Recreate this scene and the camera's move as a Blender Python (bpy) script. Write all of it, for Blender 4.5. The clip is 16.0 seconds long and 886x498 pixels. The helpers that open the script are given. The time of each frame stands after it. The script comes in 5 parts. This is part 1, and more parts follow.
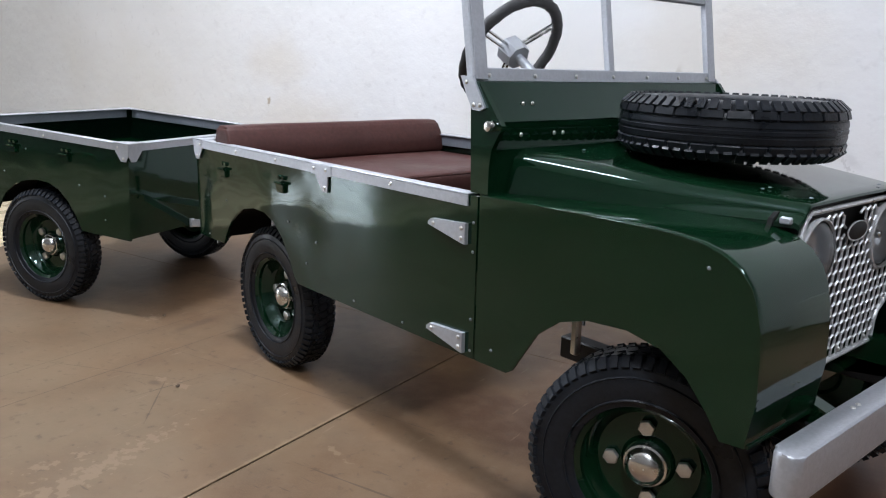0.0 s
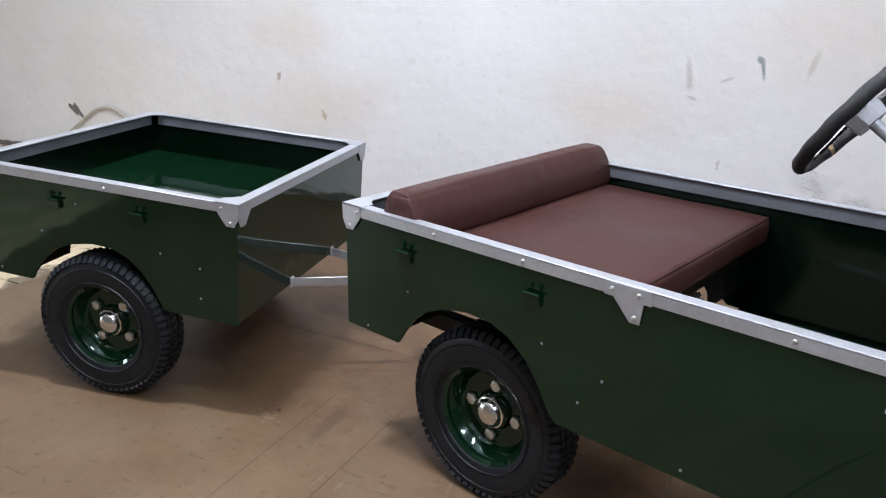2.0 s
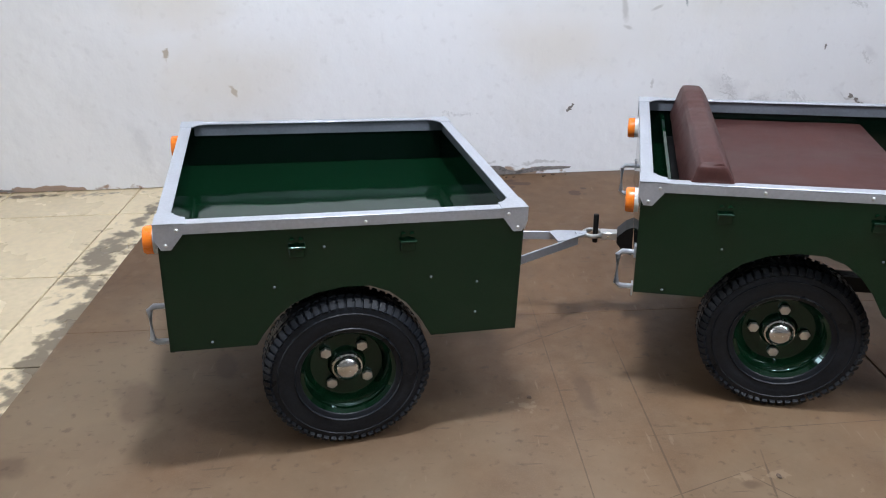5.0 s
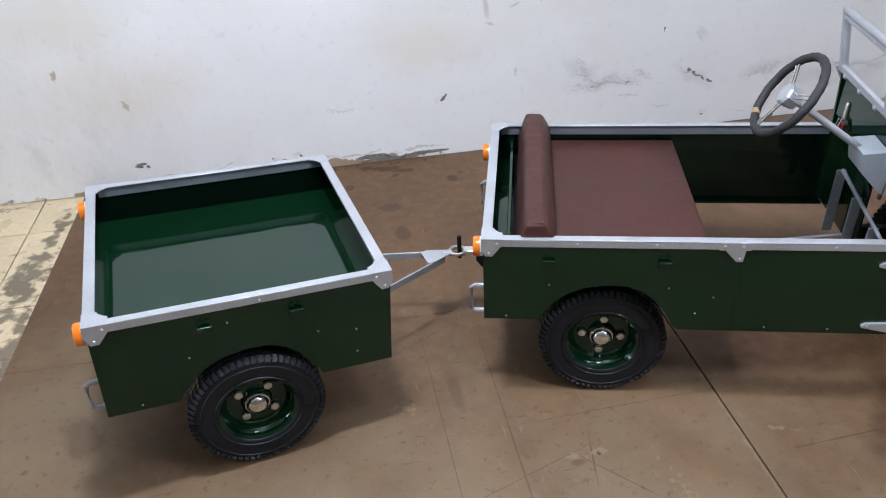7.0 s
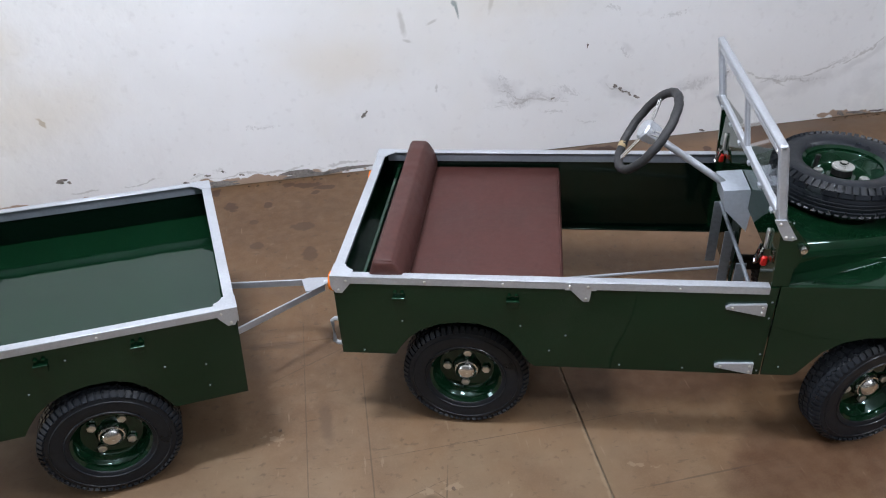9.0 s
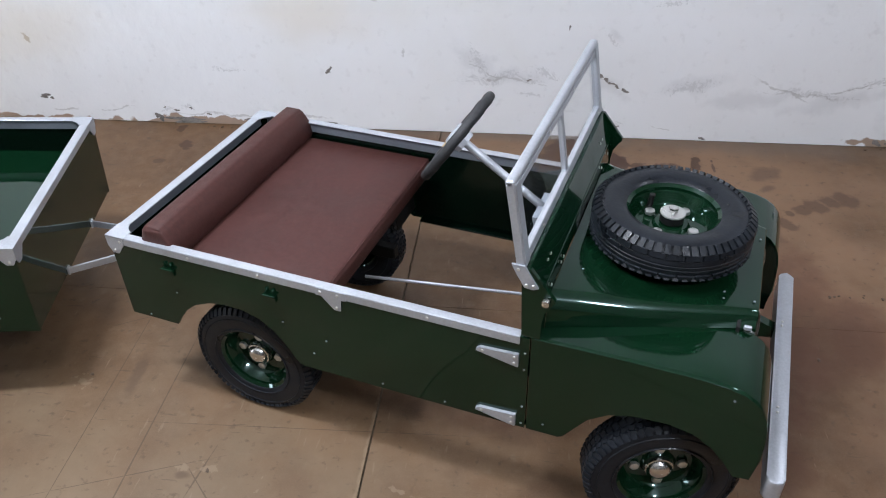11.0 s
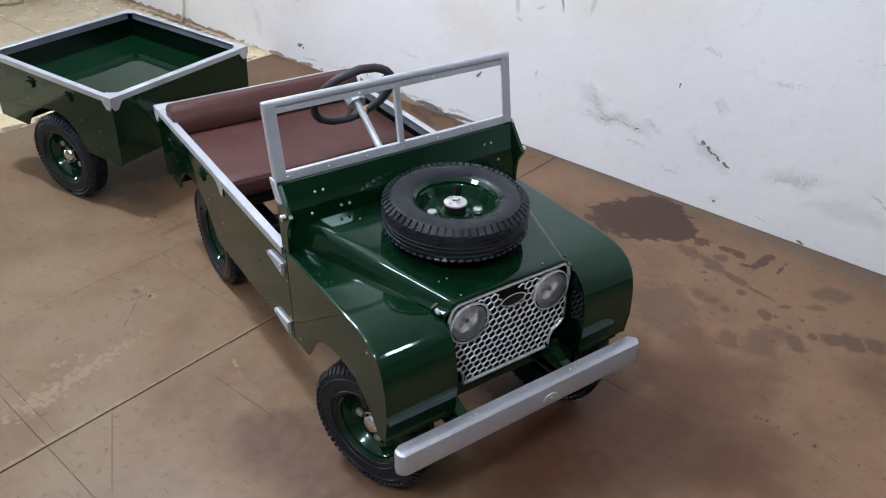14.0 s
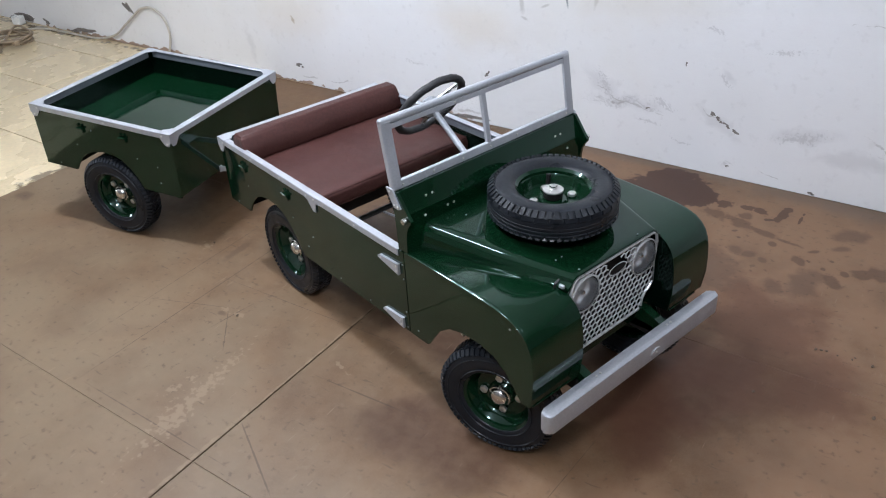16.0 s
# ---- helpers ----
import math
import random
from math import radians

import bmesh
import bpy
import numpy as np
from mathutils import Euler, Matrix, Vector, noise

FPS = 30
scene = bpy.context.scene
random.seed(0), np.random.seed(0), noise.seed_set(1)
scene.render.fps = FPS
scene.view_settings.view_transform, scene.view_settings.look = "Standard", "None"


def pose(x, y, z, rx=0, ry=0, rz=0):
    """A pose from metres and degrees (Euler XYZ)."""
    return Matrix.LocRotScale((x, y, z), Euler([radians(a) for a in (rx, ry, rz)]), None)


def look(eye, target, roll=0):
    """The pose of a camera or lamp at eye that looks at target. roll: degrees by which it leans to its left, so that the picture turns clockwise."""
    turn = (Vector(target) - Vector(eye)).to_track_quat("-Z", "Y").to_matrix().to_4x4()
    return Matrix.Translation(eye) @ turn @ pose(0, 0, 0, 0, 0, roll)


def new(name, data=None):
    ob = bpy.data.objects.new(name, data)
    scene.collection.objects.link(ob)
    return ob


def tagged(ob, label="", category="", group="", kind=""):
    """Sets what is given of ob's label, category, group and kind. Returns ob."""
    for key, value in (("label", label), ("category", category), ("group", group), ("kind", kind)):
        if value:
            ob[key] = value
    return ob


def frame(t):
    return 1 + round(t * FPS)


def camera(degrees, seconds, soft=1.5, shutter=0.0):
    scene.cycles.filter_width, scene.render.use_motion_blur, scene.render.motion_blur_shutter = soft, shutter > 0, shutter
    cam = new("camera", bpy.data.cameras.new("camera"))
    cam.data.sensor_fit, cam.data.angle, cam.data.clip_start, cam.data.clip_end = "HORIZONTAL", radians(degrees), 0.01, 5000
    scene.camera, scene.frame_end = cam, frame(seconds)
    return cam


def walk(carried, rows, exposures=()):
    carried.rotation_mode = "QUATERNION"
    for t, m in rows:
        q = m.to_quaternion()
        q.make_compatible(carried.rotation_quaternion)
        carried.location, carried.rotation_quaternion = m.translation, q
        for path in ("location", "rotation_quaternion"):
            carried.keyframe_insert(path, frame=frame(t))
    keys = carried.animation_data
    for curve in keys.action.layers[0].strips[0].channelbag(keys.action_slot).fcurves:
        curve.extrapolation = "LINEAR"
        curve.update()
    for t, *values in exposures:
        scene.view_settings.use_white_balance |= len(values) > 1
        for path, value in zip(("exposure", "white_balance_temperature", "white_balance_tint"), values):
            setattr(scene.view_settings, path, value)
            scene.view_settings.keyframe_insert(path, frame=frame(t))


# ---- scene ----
cam = camera(60.0, 16.0, soft=1.1)
PATH = [
    (0, (1.849, -1.335, 0.818), (0.378, -0.059, 0.359), 1.3),
    (0.5, (1.763, -1.383, 0.981), (0.311, -0.091, 0.507), 1.4),
    (1, (1.515, -1.382, 0.946), (0.073, -0.102, 0.417), 1.1),
    (1.5, (1.158, -1.379, 1.017), (-0.225, -0.061, 0.424), 1.3),
    (2, (0.882, -1.478, 1.058), (-0.371, -0.063, 0.407), 1.1),
    (2.5, (0.627, -1.707, 1.051), (-0.489, -0.191, 0.375), 0.9),
    (3, (0.388, -1.869, 1.061), (-0.633, -0.293, 0.371), 0.1),
    (5.5, (-0.482, -2.125, 1.345), (-0.718, -0.364, 0.426), -1.5),
    (6, (-0.381, -2.121, 1.526), (-0.492, -0.396, 0.519), -1.3),
    (6.5, (-0.32, -2.196, 1.679), (-0.492, -0.51, 0.617), -2.5),
    (7, (-0.261, -2.244, 1.776), (-0.461, -0.581, 0.684), -3.0),
    (7.5, (-0.186, -2.266, 1.805), (-0.389, -0.605, 0.709), -3.1),
    (8, (-0.086, -2.269, 1.84), (-0.292, -0.613, 0.738), -2.9),
    (8.5, (0.049, -2.21, 1.871), (-0.157, -0.554, 0.768), -2.8),
    (9, (0.203, -2.121, 1.858), (-0.031, -0.473, 0.75), -3.3),
    (9.5, (0.376, -2.038, 1.85), (0.133, -0.408, 0.717), -3.0),
    (10, (0.648, -1.967, 1.862), (0.364, -0.368, 0.695), -3.2),
    (12.5, (1.949, -1.247, 1.791), (0.769, -0.143, 0.614), 2.1),
    (13, (2.256, -1.199, 1.813), (0.953, -0.2, 0.673), 1.9),
    (13.5, (2.461, -1.084, 1.752), (1.086, -0.117, 0.668), 2.3),
    (14, (2.579, -1.046, 1.767), (1.194, -0.093, 0.684), 1.3),
    (14.5, (2.619, -1.122, 1.818), (1.267, -0.127, 0.731), -0.7),
    (15, (2.533, -1.308, 1.86), (1.221, -0.258, 0.775), -3.3),
    (15.5, (2.489, -1.47, 1.879), (1.185, -0.41, 0.794), -3.3),
    (16, (2.472, -1.54, 1.875), (1.165, -0.484, 0.79), -3.4),
]
walk(cam, [(t, look(eye, target, roll)) for t, eye, target, roll in PATH],
     [(0, 0, 6600, 10), (0.5, 0, 6800, 11), (1, 0, 6850, 12), (2.5, -0.08, 6550, 11), (5.5, -0.12, 6450, 10), (9.5, -0.10, 6600, 10), (12.5, -0.02, 6450, 10), (16, 0, 6450, 10)])

# ---- light ----
world = bpy.data.worlds.new("world")
world.use_nodes = True
scene.world = world
world.node_tree.nodes["Background"].inputs[0].default_value = (0.75, 0.85, 1.0, 1)
world.node_tree.nodes["Background"].inputs[1].default_value = 0.25

ANG = radians(15)          # the white wall runs at this angle to the car
WALL = Matrix.Translation((0, 0, -0.012)) @ Matrix.Rotation(ANG, 4, "Z")
CEIL = 3.3


def wall_to_world(u, v, z=0.0):
    return WALL @ Vector((u, v, z))


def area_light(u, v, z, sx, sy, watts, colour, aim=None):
    data = bpy.data.lights.new("room_light", "AREA")
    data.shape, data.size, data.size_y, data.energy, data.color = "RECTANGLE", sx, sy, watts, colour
    ob = new("room_light", data)
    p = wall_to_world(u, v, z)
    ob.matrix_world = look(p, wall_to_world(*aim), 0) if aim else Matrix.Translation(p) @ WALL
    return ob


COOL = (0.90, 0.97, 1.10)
# ceiling lamps out of view, placed from the cast shadows and highlights
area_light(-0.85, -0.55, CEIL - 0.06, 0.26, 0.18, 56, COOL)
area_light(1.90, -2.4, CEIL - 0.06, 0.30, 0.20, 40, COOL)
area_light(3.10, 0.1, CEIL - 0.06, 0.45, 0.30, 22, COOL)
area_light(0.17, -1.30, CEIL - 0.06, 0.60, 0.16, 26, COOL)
# added point fills below two of the lamps light the ceiling and the upper walls
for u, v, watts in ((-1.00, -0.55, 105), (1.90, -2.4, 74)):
    data = bpy.data.lights.new("fill_point", "POINT")
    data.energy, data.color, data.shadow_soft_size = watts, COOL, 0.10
    new("fill_point", data).matrix_world = Matrix.Translation(wall_to_world(u, v, CEIL - 0.50))
# daylight from an unseen west doorway, assumed from the side sheet's highlight
area_light(-7.2, -3.0, 1.1, 0.75, 1.8, 72, (0.88, 0.96, 1.10), (0, -2.4, 0.8))


# ---- materials ----
def material(name, base, rough=0.5, metal=0.0, coat=0.0, var=0.25, scale=6.0, fine=60.0, bump=0.0, bump_scale=200.0, wave=0.0, wave_scale=5.0, rvar=0.12, spec=0.5):
    m = bpy.data.materials.new(name)
    m.use_nodes = True
    nt = m.node_tree
    b = nt.nodes["Principled BSDF"]
    co = nt.nodes.new("ShaderNodeTexCoord").outputs["Object"]

    def noise_tex(sc, detail=5.0):
        n = nt.nodes.new("ShaderNodeTexNoise")
        n.inputs["Scale"].default_value, n.inputs["Detail"].default_value = sc, detail
        nt.links.new(co, n.inputs["Vector"])
        return n.outputs[0]

    n1, n2 = noise_tex(scale), noise_tex(fine)
    add = nt.nodes.new("ShaderNodeMath")
    add.operation = "ADD"
    nt.links.new(n1, add.inputs[0]), nt.links.new(n2, add.inputs[1])
    rng = nt.nodes.new("ShaderNodeMapRange")
    rng.inputs["From Min"].default_value, rng.inputs["From Max"].default_value = 0.7, 1.3
    rng.inputs["To Min"].default_value, rng.inputs["To Max"].default_value = 1 - var, 1 + var
    nt.links.new(add.outputs[0], rng.inputs["Value"])
    mul = nt.nodes.new("ShaderNodeVectorMath")
    mul.operation = "SCALE"
    mul.inputs[0].default_value = base
    nt.links.new(rng.outputs[0], mul.inputs["Scale"])
    nt.links.new(mul.outputs[0], b.inputs["Base Color"])
    rr = nt.nodes.new("ShaderNodeMapRange")
    rr.inputs["From Min"].default_value, rr.inputs["From Max"].default_value = 0.3, 0.7
    rr.inputs["To Min"].default_value, rr.inputs["To Max"].default_value = max(0.02, rough - rvar), min(1, rough + rvar)
    nt.links.new(n1, rr.inputs["Value"])
    nt.links.new(rr.outputs[0], b.inputs["Roughness"])
    b.inputs["Metallic"].default_value, b.inputs["Coat Weight"].default_value = metal, coat
    b.inputs["Coat Roughness"].default_value, b.inputs["Specular IOR Level"].default_value = 0.04, spec
    if bump or wave:
        prev = None
        for amount, sc, dist in ((bump, bump_scale, 0.002), (wave, wave_scale, 0.02)):
            if amount:
                bp = nt.nodes.new("ShaderNodeBump")
                bp.inputs["Strength"].default_value, bp.inputs["Distance"].default_value = amount, dist
                nt.links.new(noise_tex(sc, 2.0 if sc < 20 else 5.0), bp.inputs["Height"])
                if prev:
                    nt.links.new(prev, bp.inputs["Normal"])
                prev = bp.outputs[0]
        nt.links.new(prev, b.inputs["Normal"])
        if coat:
            nt.links.new(prev, b.inputs["Coat Normal"])
    return m


GREEN = material("dark green gloss paint", (0.0022, 0.0155, 0.0060), 0.06, 0, 0.0, 0.12, 3, 40, wave=0.08, wave_scale=5, rvar=0.02, spec=0.54)
# darker than the outside green; for linings, wing plates and floor runners
INNER = material("near-black green inner faces", (0.0009, 0.0042, 0.0024), 0.12, 0, 0.0, 0.15, 3, 40, wave=0.08, wave_scale=5, rvar=0.04, spec=0.4)
SILVER = material("silver hammered paint", (0.46, 0.48, 0.52), 0.42, 0.55, 0, 0.10, 10, 150, bump=0.25, bump_scale=260)
ALU = material("bright aluminium paint", (0.52, 0.53, 0.54), 0.34, 0.35, 0, 0.12, 30, 200, bump=0.2)
CHROME = material("chrome", (0.72, 0.72, 0.71), 0.20, 1.0, 0, 0.12, 60, 300)
STEEL = material("zinc plated steel", (0.64, 0.64, 0.62), 0.32, 0.85, 0, 0.08, 60, 300, rvar=0.06)
RUBBER = material("tyre rubber", (0.0105, 0.0128, 0.0168), 0.40, 0, 0, 0.4, 12, 120, bump=0.3, bump_scale=160, rvar=0.2, spec=0.25)
BLACK = material("black paint", (0.006, 0.006, 0.006), 0.5, 0, 0, 0.3, 8, 80, spec=0.25)
VINYL = material("brown leatherette", (0.056, 0.0205, 0.0172), 0.5, 0, 0, 0.22, 5, 90, bump=0.35, bump_scale=420, wave=0.3, wave_scale=9, spec=0.26)
# inner flange of the rails, darker than their silver
FLANGE = material("dull grey rail flange", (0.15, 0.165, 0.19), 0.5, 0.25, 0, 0.15, 10, 120, bump=0.2, bump_scale=260)
GREY = material("grey primer steel", (0.20, 0.22, 0.25), 0.45, 0.3, 0, 0.2, 8, 90, bump=0.15)
PALE = material("pale grey painted box", (0.42, 0.46, 0.52), 0.4, 0.2, 0, 0.1, 8, 90)
WRAP = material("black rubber wheel wrap", (0.018, 0.018, 0.020), 0.6, 0, 0, 0.4, 20, 140, bump=0.6, bump_scale=120)
ORANGE = material("orange lamp plastic", (0.85, 0.20, 0.012), 0.25, 0, 0.3, 0.08, 20, 200)
WHITE_PL = material("white plastic", (0.75, 0.75, 0.73), 0.35, 0, 0, 0.06, 20, 200)
RED = material("red grip plastic", (0.55, 0.02, 0.015), 0.35, 0, 0, 0.08, 20, 200)
YELLOW = material("yellow mark", (0.34, 0.25, 0.13), 0.5, 0, 0, 0.3, 60, 200)
CABLE = material("grey cable", (0.50, 0.46, 0.40), 0.55, 0, 0, 0.2, 20, 200)
CORD = material("beige cord", (0.30, 0.23, 0.155), 0.6, 0, 0, 0.3, 20, 200)
CHIP = material("bare plaster chip", (0.20, 0.18, 0.165), 0.9, 0, 0, 0.5, 30, 160, bump=0.6)
CRUMB = material("dry dirt", (0.105, 0.072, 0.050), 0.9, 0, 0, 0.5, 60, 260, bump=0.5)
REFLECT = material("lamp reflector", (0.76, 0.81, 0.86), 0.22, 0.12, 0.5, 0.06, 60, 300, bump=0.35, bump_scale=60, rvar=0.06)
for paint in (GREEN, INNER):
    paint.node_tree.nodes["Principled BSDF"].inputs["Specular Tint"].default_value = (0.74, 1.0, 0.96, 1)
GLASS = bpy.data.materials.new("clear pane")
GLASS.use_nodes = True
_g = GLASS.node_tree.nodes["Principled BSDF"]
_g.inputs["Transmission Weight"].default_value, _g.inputs["Roughness"].default_value, _g.inputs["IOR"].default_value = 1.0, 0.03, 1.2
_g.inputs["Base Color"].default_value = (0.97, 0.98, 0.98, 1)
LAMPGLASS = bpy.data.materials.new("headlamp glass")
LAMPGLASS.use_nodes = True
_n = LAMPGLASS.node_tree
_gloss, _clear, _mix, _edge = (_n.nodes.new("ShaderNode" + k) for k in ("BsdfGlossy", "BsdfTransparent", "MixShader", "Fresnel"))
_gloss.inputs["Roughness"].default_value, _edge.inputs["IOR"].default_value = 0.04, 1.5
_n.links.new(_edge.outputs[0], _mix.inputs[0]), _n.links.new(_clear.outputs[0], _mix.inputs[1]), _n.links.new(_gloss.outputs[0], _mix.inputs[2])
_n.links.new(_mix.outputs[0], _n.nodes["Material Output"].inputs["Surface"])


def spots_factor(nt, co, spots, soft=0.12, rag=0.35, rag_scale=14.0):
    """0 to 1: inside one of the ragged spots (x, y, rx, ry, degrees)."""
    nz = nt.nodes.new("ShaderNodeTexNoise")
    nz.inputs["Scale"].default_value, nz.inputs["Detail"].default_value = rag_scale, 6
    nt.links.new(co, nz.inputs["Vector"])
    out = None
    for x, y, rx, ry, deg in spots:
        mp = nt.nodes.new("ShaderNodeMapping")
        mp.vector_type = "TEXTURE"
        mp.inputs["Location"].default_value, mp.inputs["Rotation"].default_value, mp.inputs["Scale"].default_value = (x, y, 0), (0, 0, radians(deg)), (rx, ry, 1000)
        nt.links.new(co, mp.inputs["Vector"])
        ln = nt.nodes.new("ShaderNodeVectorMath")
        ln.operation = "LENGTH"
        nt.links.new(mp.outputs[0], ln.inputs[0])
        ad = nt.nodes.new("ShaderNodeMath")
        ad.operation = "MULTIPLY_ADD"
        ad.inputs[1].default_value = rag * 4
        nt.links.new(nz.outputs[0], ad.inputs[0]), nt.links.new(ln.outputs["Value"], ad.inputs[2])
        rg = nt.nodes.new("ShaderNodeMapRange")
        rg.interpolation_type = "SMOOTHSTEP"
        rg.inputs["From Min"].default_value, rg.inputs["From Max"].default_value = 1 + rag * 2 - soft, 1 + rag * 2 + soft
        rg.inputs["To Min"].default_value, rg.inputs["To Max"].default_value = 1, 0
        nt.links.new(ad.outputs[0], rg.inputs["Value"])
        if out is None:
            out = rg.outputs[0]
        else:
            mx = nt.nodes.new("ShaderNodeMath")
            mx.operation = "MAXIMUM"
            nt.links.new(out, mx.inputs[0]), nt.links.new(rg.outputs[0], mx.inputs[1])
            out = mx.outputs[0]
    return out


def blend(nt, fac, a, b, amount=1.0):
    """Mix colours a (socket or tuple) and b by fac * amount."""
    if fac is None:
        return a
    mx = nt.nodes.new("ShaderNodeMix")
    mx.data_type = "RGBA"
    if amount != 1.0:
        ml = nt.nodes.new("ShaderNodeMath")
        ml.operation = "MULTIPLY"
        ml.inputs[1].default_value = amount
        nt.links.new(fac, ml.inputs[0])
        fac = ml.outputs[0]
    nt.links.new(fac, mx.inputs[0])
    for k, c in ((6, a), (7, b)):
        if isinstance(c, tuple):
            mx.inputs[k].default_value = (*c, 1)
        else:
            nt.links.new(c, mx.inputs[k])
    return mx.outputs[2]


def noise_mask(nt, co, scale, lo, hi, detail=6.0, stretch=None):
    if stretch:
        mp = nt.nodes.new("ShaderNodeMapping")
        mp.inputs["Scale"].default_value = stretch
        nt.links.new(co, mp.inputs["Vector"])
        co = mp.outputs[0]
    n = nt.nodes.new("ShaderNodeTexNoise")
    n.inputs["Scale"].default_value, n.inputs["Detail"].default_value = scale, detail
    nt.links.new(co, n.inputs["Vector"])
    rg = nt.nodes.new("ShaderNodeMapRange")
    rg.inputs["From Min"].default_value, rg.inputs["From Max"].default_value = lo, hi
    nt.links.new(n.outputs[0], rg.inputs["Value"])
    return rg.outputs[0]


def bumped(nt, co, scale, strength, dist):
    bp = nt.nodes.new("ShaderNodeBump")
    bp.inputs["Strength"].default_value, bp.inputs["Distance"].default_value = strength, dist
    nt.links.new(noise_mask(nt, co, scale, 0, 1), bp.inputs["Height"])
    nt.links.new(bp.outputs[0], nt.nodes["Principled BSDF"].inputs["Normal"])


def here(area, spots, nt, co, **how):
    """The spots that reach the sheet u0, u1, v0, v1."""
    u0, u1, v0, v1 = area
    near = []
    for s in spots:
        reach = 1.5 * max(s[2], s[3])
        if u0 < s[0] + reach and s[0] - reach < u1 and v0 < s[1] + reach and s[1] - reach < v1:
            near.append(s)
    return spots_factor(nt, co, near, **how) if near else None


def board_material(area):
    """Brown hardboard of the sheet u0, u1, v0, v1: smudges, wet spots, pale scuffs, painted shade under the car."""
    m = bpy.data.materials.new("brown hardboard")
    m.use_nodes = True
    nt = m.node_tree
    b = nt.nodes["Principled BSDF"]
    co = nt.nodes.new("ShaderNodeTexCoord").outputs["Object"]
    c = blend(nt, noise_mask(nt, co, 1.3, 0.35, 0.65), (0.1004, 0.0513, 0.0230), (0.1488, 0.0810, 0.0385))
    c = blend(nt, noise_mask(nt, co, 7, 0.45, 0.75), c, (0.0874, 0.0495, 0.0279), 0.5)
    c = blend(nt, noise_mask(nt, co, 90, 0.5, 0.8), c, (0.1674, 0.1125, 0.0697), 0.25)
    c = blend(nt, noise_mask(nt, co, 16, 0.62, 0.72, 8), c, (0.2046, 0.1440, 0.0943), 0.3)
    # stain by the front wheel, plus shade under the car's nose and side painted in
    stain_shade = here(area, [(0.80, -0.72, 0.16, 0.14, 20), (1.38, -0.12, 0.36, 0.27, 18), (0.98, -0.72, 0.2, 0.15, 0), (1.1, -0.05, 0.5, 0.3, 0), (0.6, -0.25, 0.5, 0.12, -8)], nt, co, soft=0.4, rag=0.3, rag_scale=6)
    # lighter, warmer brown over the front sheets and along the wall
    warm_brown = here(area, [(2.15, -0.35, 0.45, 0.5, 0), (2.3, 0.35, 0.4, 0.4, 0), (1.55, -0.75, 0.3, 0.2, 0), (1.5, 1.15, 0.9, 0.32, -8), (1.6, 0.62, 0.55, 0.4, 0), (0.5, 1.3, 0.3, 0.2, 0)], nt, co, soft=0.7, rag=0.5, rag_scale=4)
    c = blend(nt, warm_brown, c, (0.245, 0.142, 0.084), 0.65)
    # paler, greyer brown over the near left sheets
    greyish = here(area, [(-1.0, -1.25, 1.7, 0.8, 0), (-1.9, -0.2, 0.3, 0.5, 0), (-0.3, -2.2, 1.5, 0.8, 0), (0.9, -1.6, 0.6, 0.6, 0)], nt, co, soft=0.9, rag=0.5, rag_scale=3)
    c = blend(nt, greyish, c, (0.2158, 0.1692, 0.1115), 0.62)
    c = blend(nt, stain_shade, c, (0.0595, 0.0252, 0.0123), 0.82)
    c = blend(nt, noise_mask(nt, co, 34, 0.60, 0.70, 9), c, (0.0558, 0.0360, 0.0230), 0.5)
    c = blend(nt, noise_mask(nt, co, 19, 0.40, 0.66, 10), c, (0.2093, 0.1395, 0.0861), 0.22)
    c = blend(nt, noise_mask(nt, co, 3.2, 0.50, 0.75, 8), c, (0.0856, 0.0504, 0.0295), 0.45)
    c = blend(nt, noise_mask(nt, co, 260, 0.45, 0.75, 3), c, (0.1953, 0.1260, 0.0754), 0.28)
    c = blend(nt, noise_mask(nt, co, 9, 0.66, 0.70, 9, (1, 7, 1)), c, (0.0558, 0.0378, 0.0262), 0.4)
    c = blend(nt, noise_mask(nt, co, 8, 0.67, 0.71, 9, (9, 1, 1)), c, (0.2418, 0.1710, 0.1148), 0.4)
    damp = here(area, [(-0.55, -0.25, 0.022, 0.09, 4), (-1.75, -0.2, 0.05, 0.10, 30), (-1.55, -0.05, 0.03, 0.07, 20), (-2.0, -0.45, 0.05, 0.04, 0), (-0.72, 0.18, 0.10, 0.02, -5), (-0.25, -0.62, 0.02, 0.012, 0),
                                 (-0.9, 0.35, 0.12, 0.04, -10)], nt, co, soft=0.45, rag=0.5)
    c = blend(nt, damp, c, (0.0651, 0.0387, 0.0246), 0.5)
    wet = here(area, [(1.488, 1.272, 0.087, 0.02, 81), (1.566, 1.251, 0.036, 0.008, 89), (1.568, 1.317, 0.011, 0.005, 85), (1.33, 1.258, 0.031, 0.022, -3), (1.391, 1.252, 0.04, 0.023, -15), (1.228, 1.244, 0.039, 0.036, 30), (1.443, 1.191, 0.024, 0.012, 17),
                        (-0.606, 1.425, 0.075, 0.028, -6), (-0.70, 1.45, 0.035, 0.022, 0), (-0.52, 1.385, 0.06, 0.020, -10), (-0.56, 1.34, 0.02, 0.02, 0), (-1.064, 1.45, 0.022, 0.035, 0), (-0.978, 1.283, 0.028, 0.045, 10),
                        (-0.796, 1.27, 0.022, 0.028, 0), (-0.29, 1.238, 0.028, 0.028, 0), (-0.24, 1.29, 0.016, 0.016, 0)], nt, co, soft=0.16, rag=0.5, rag_scale=26)
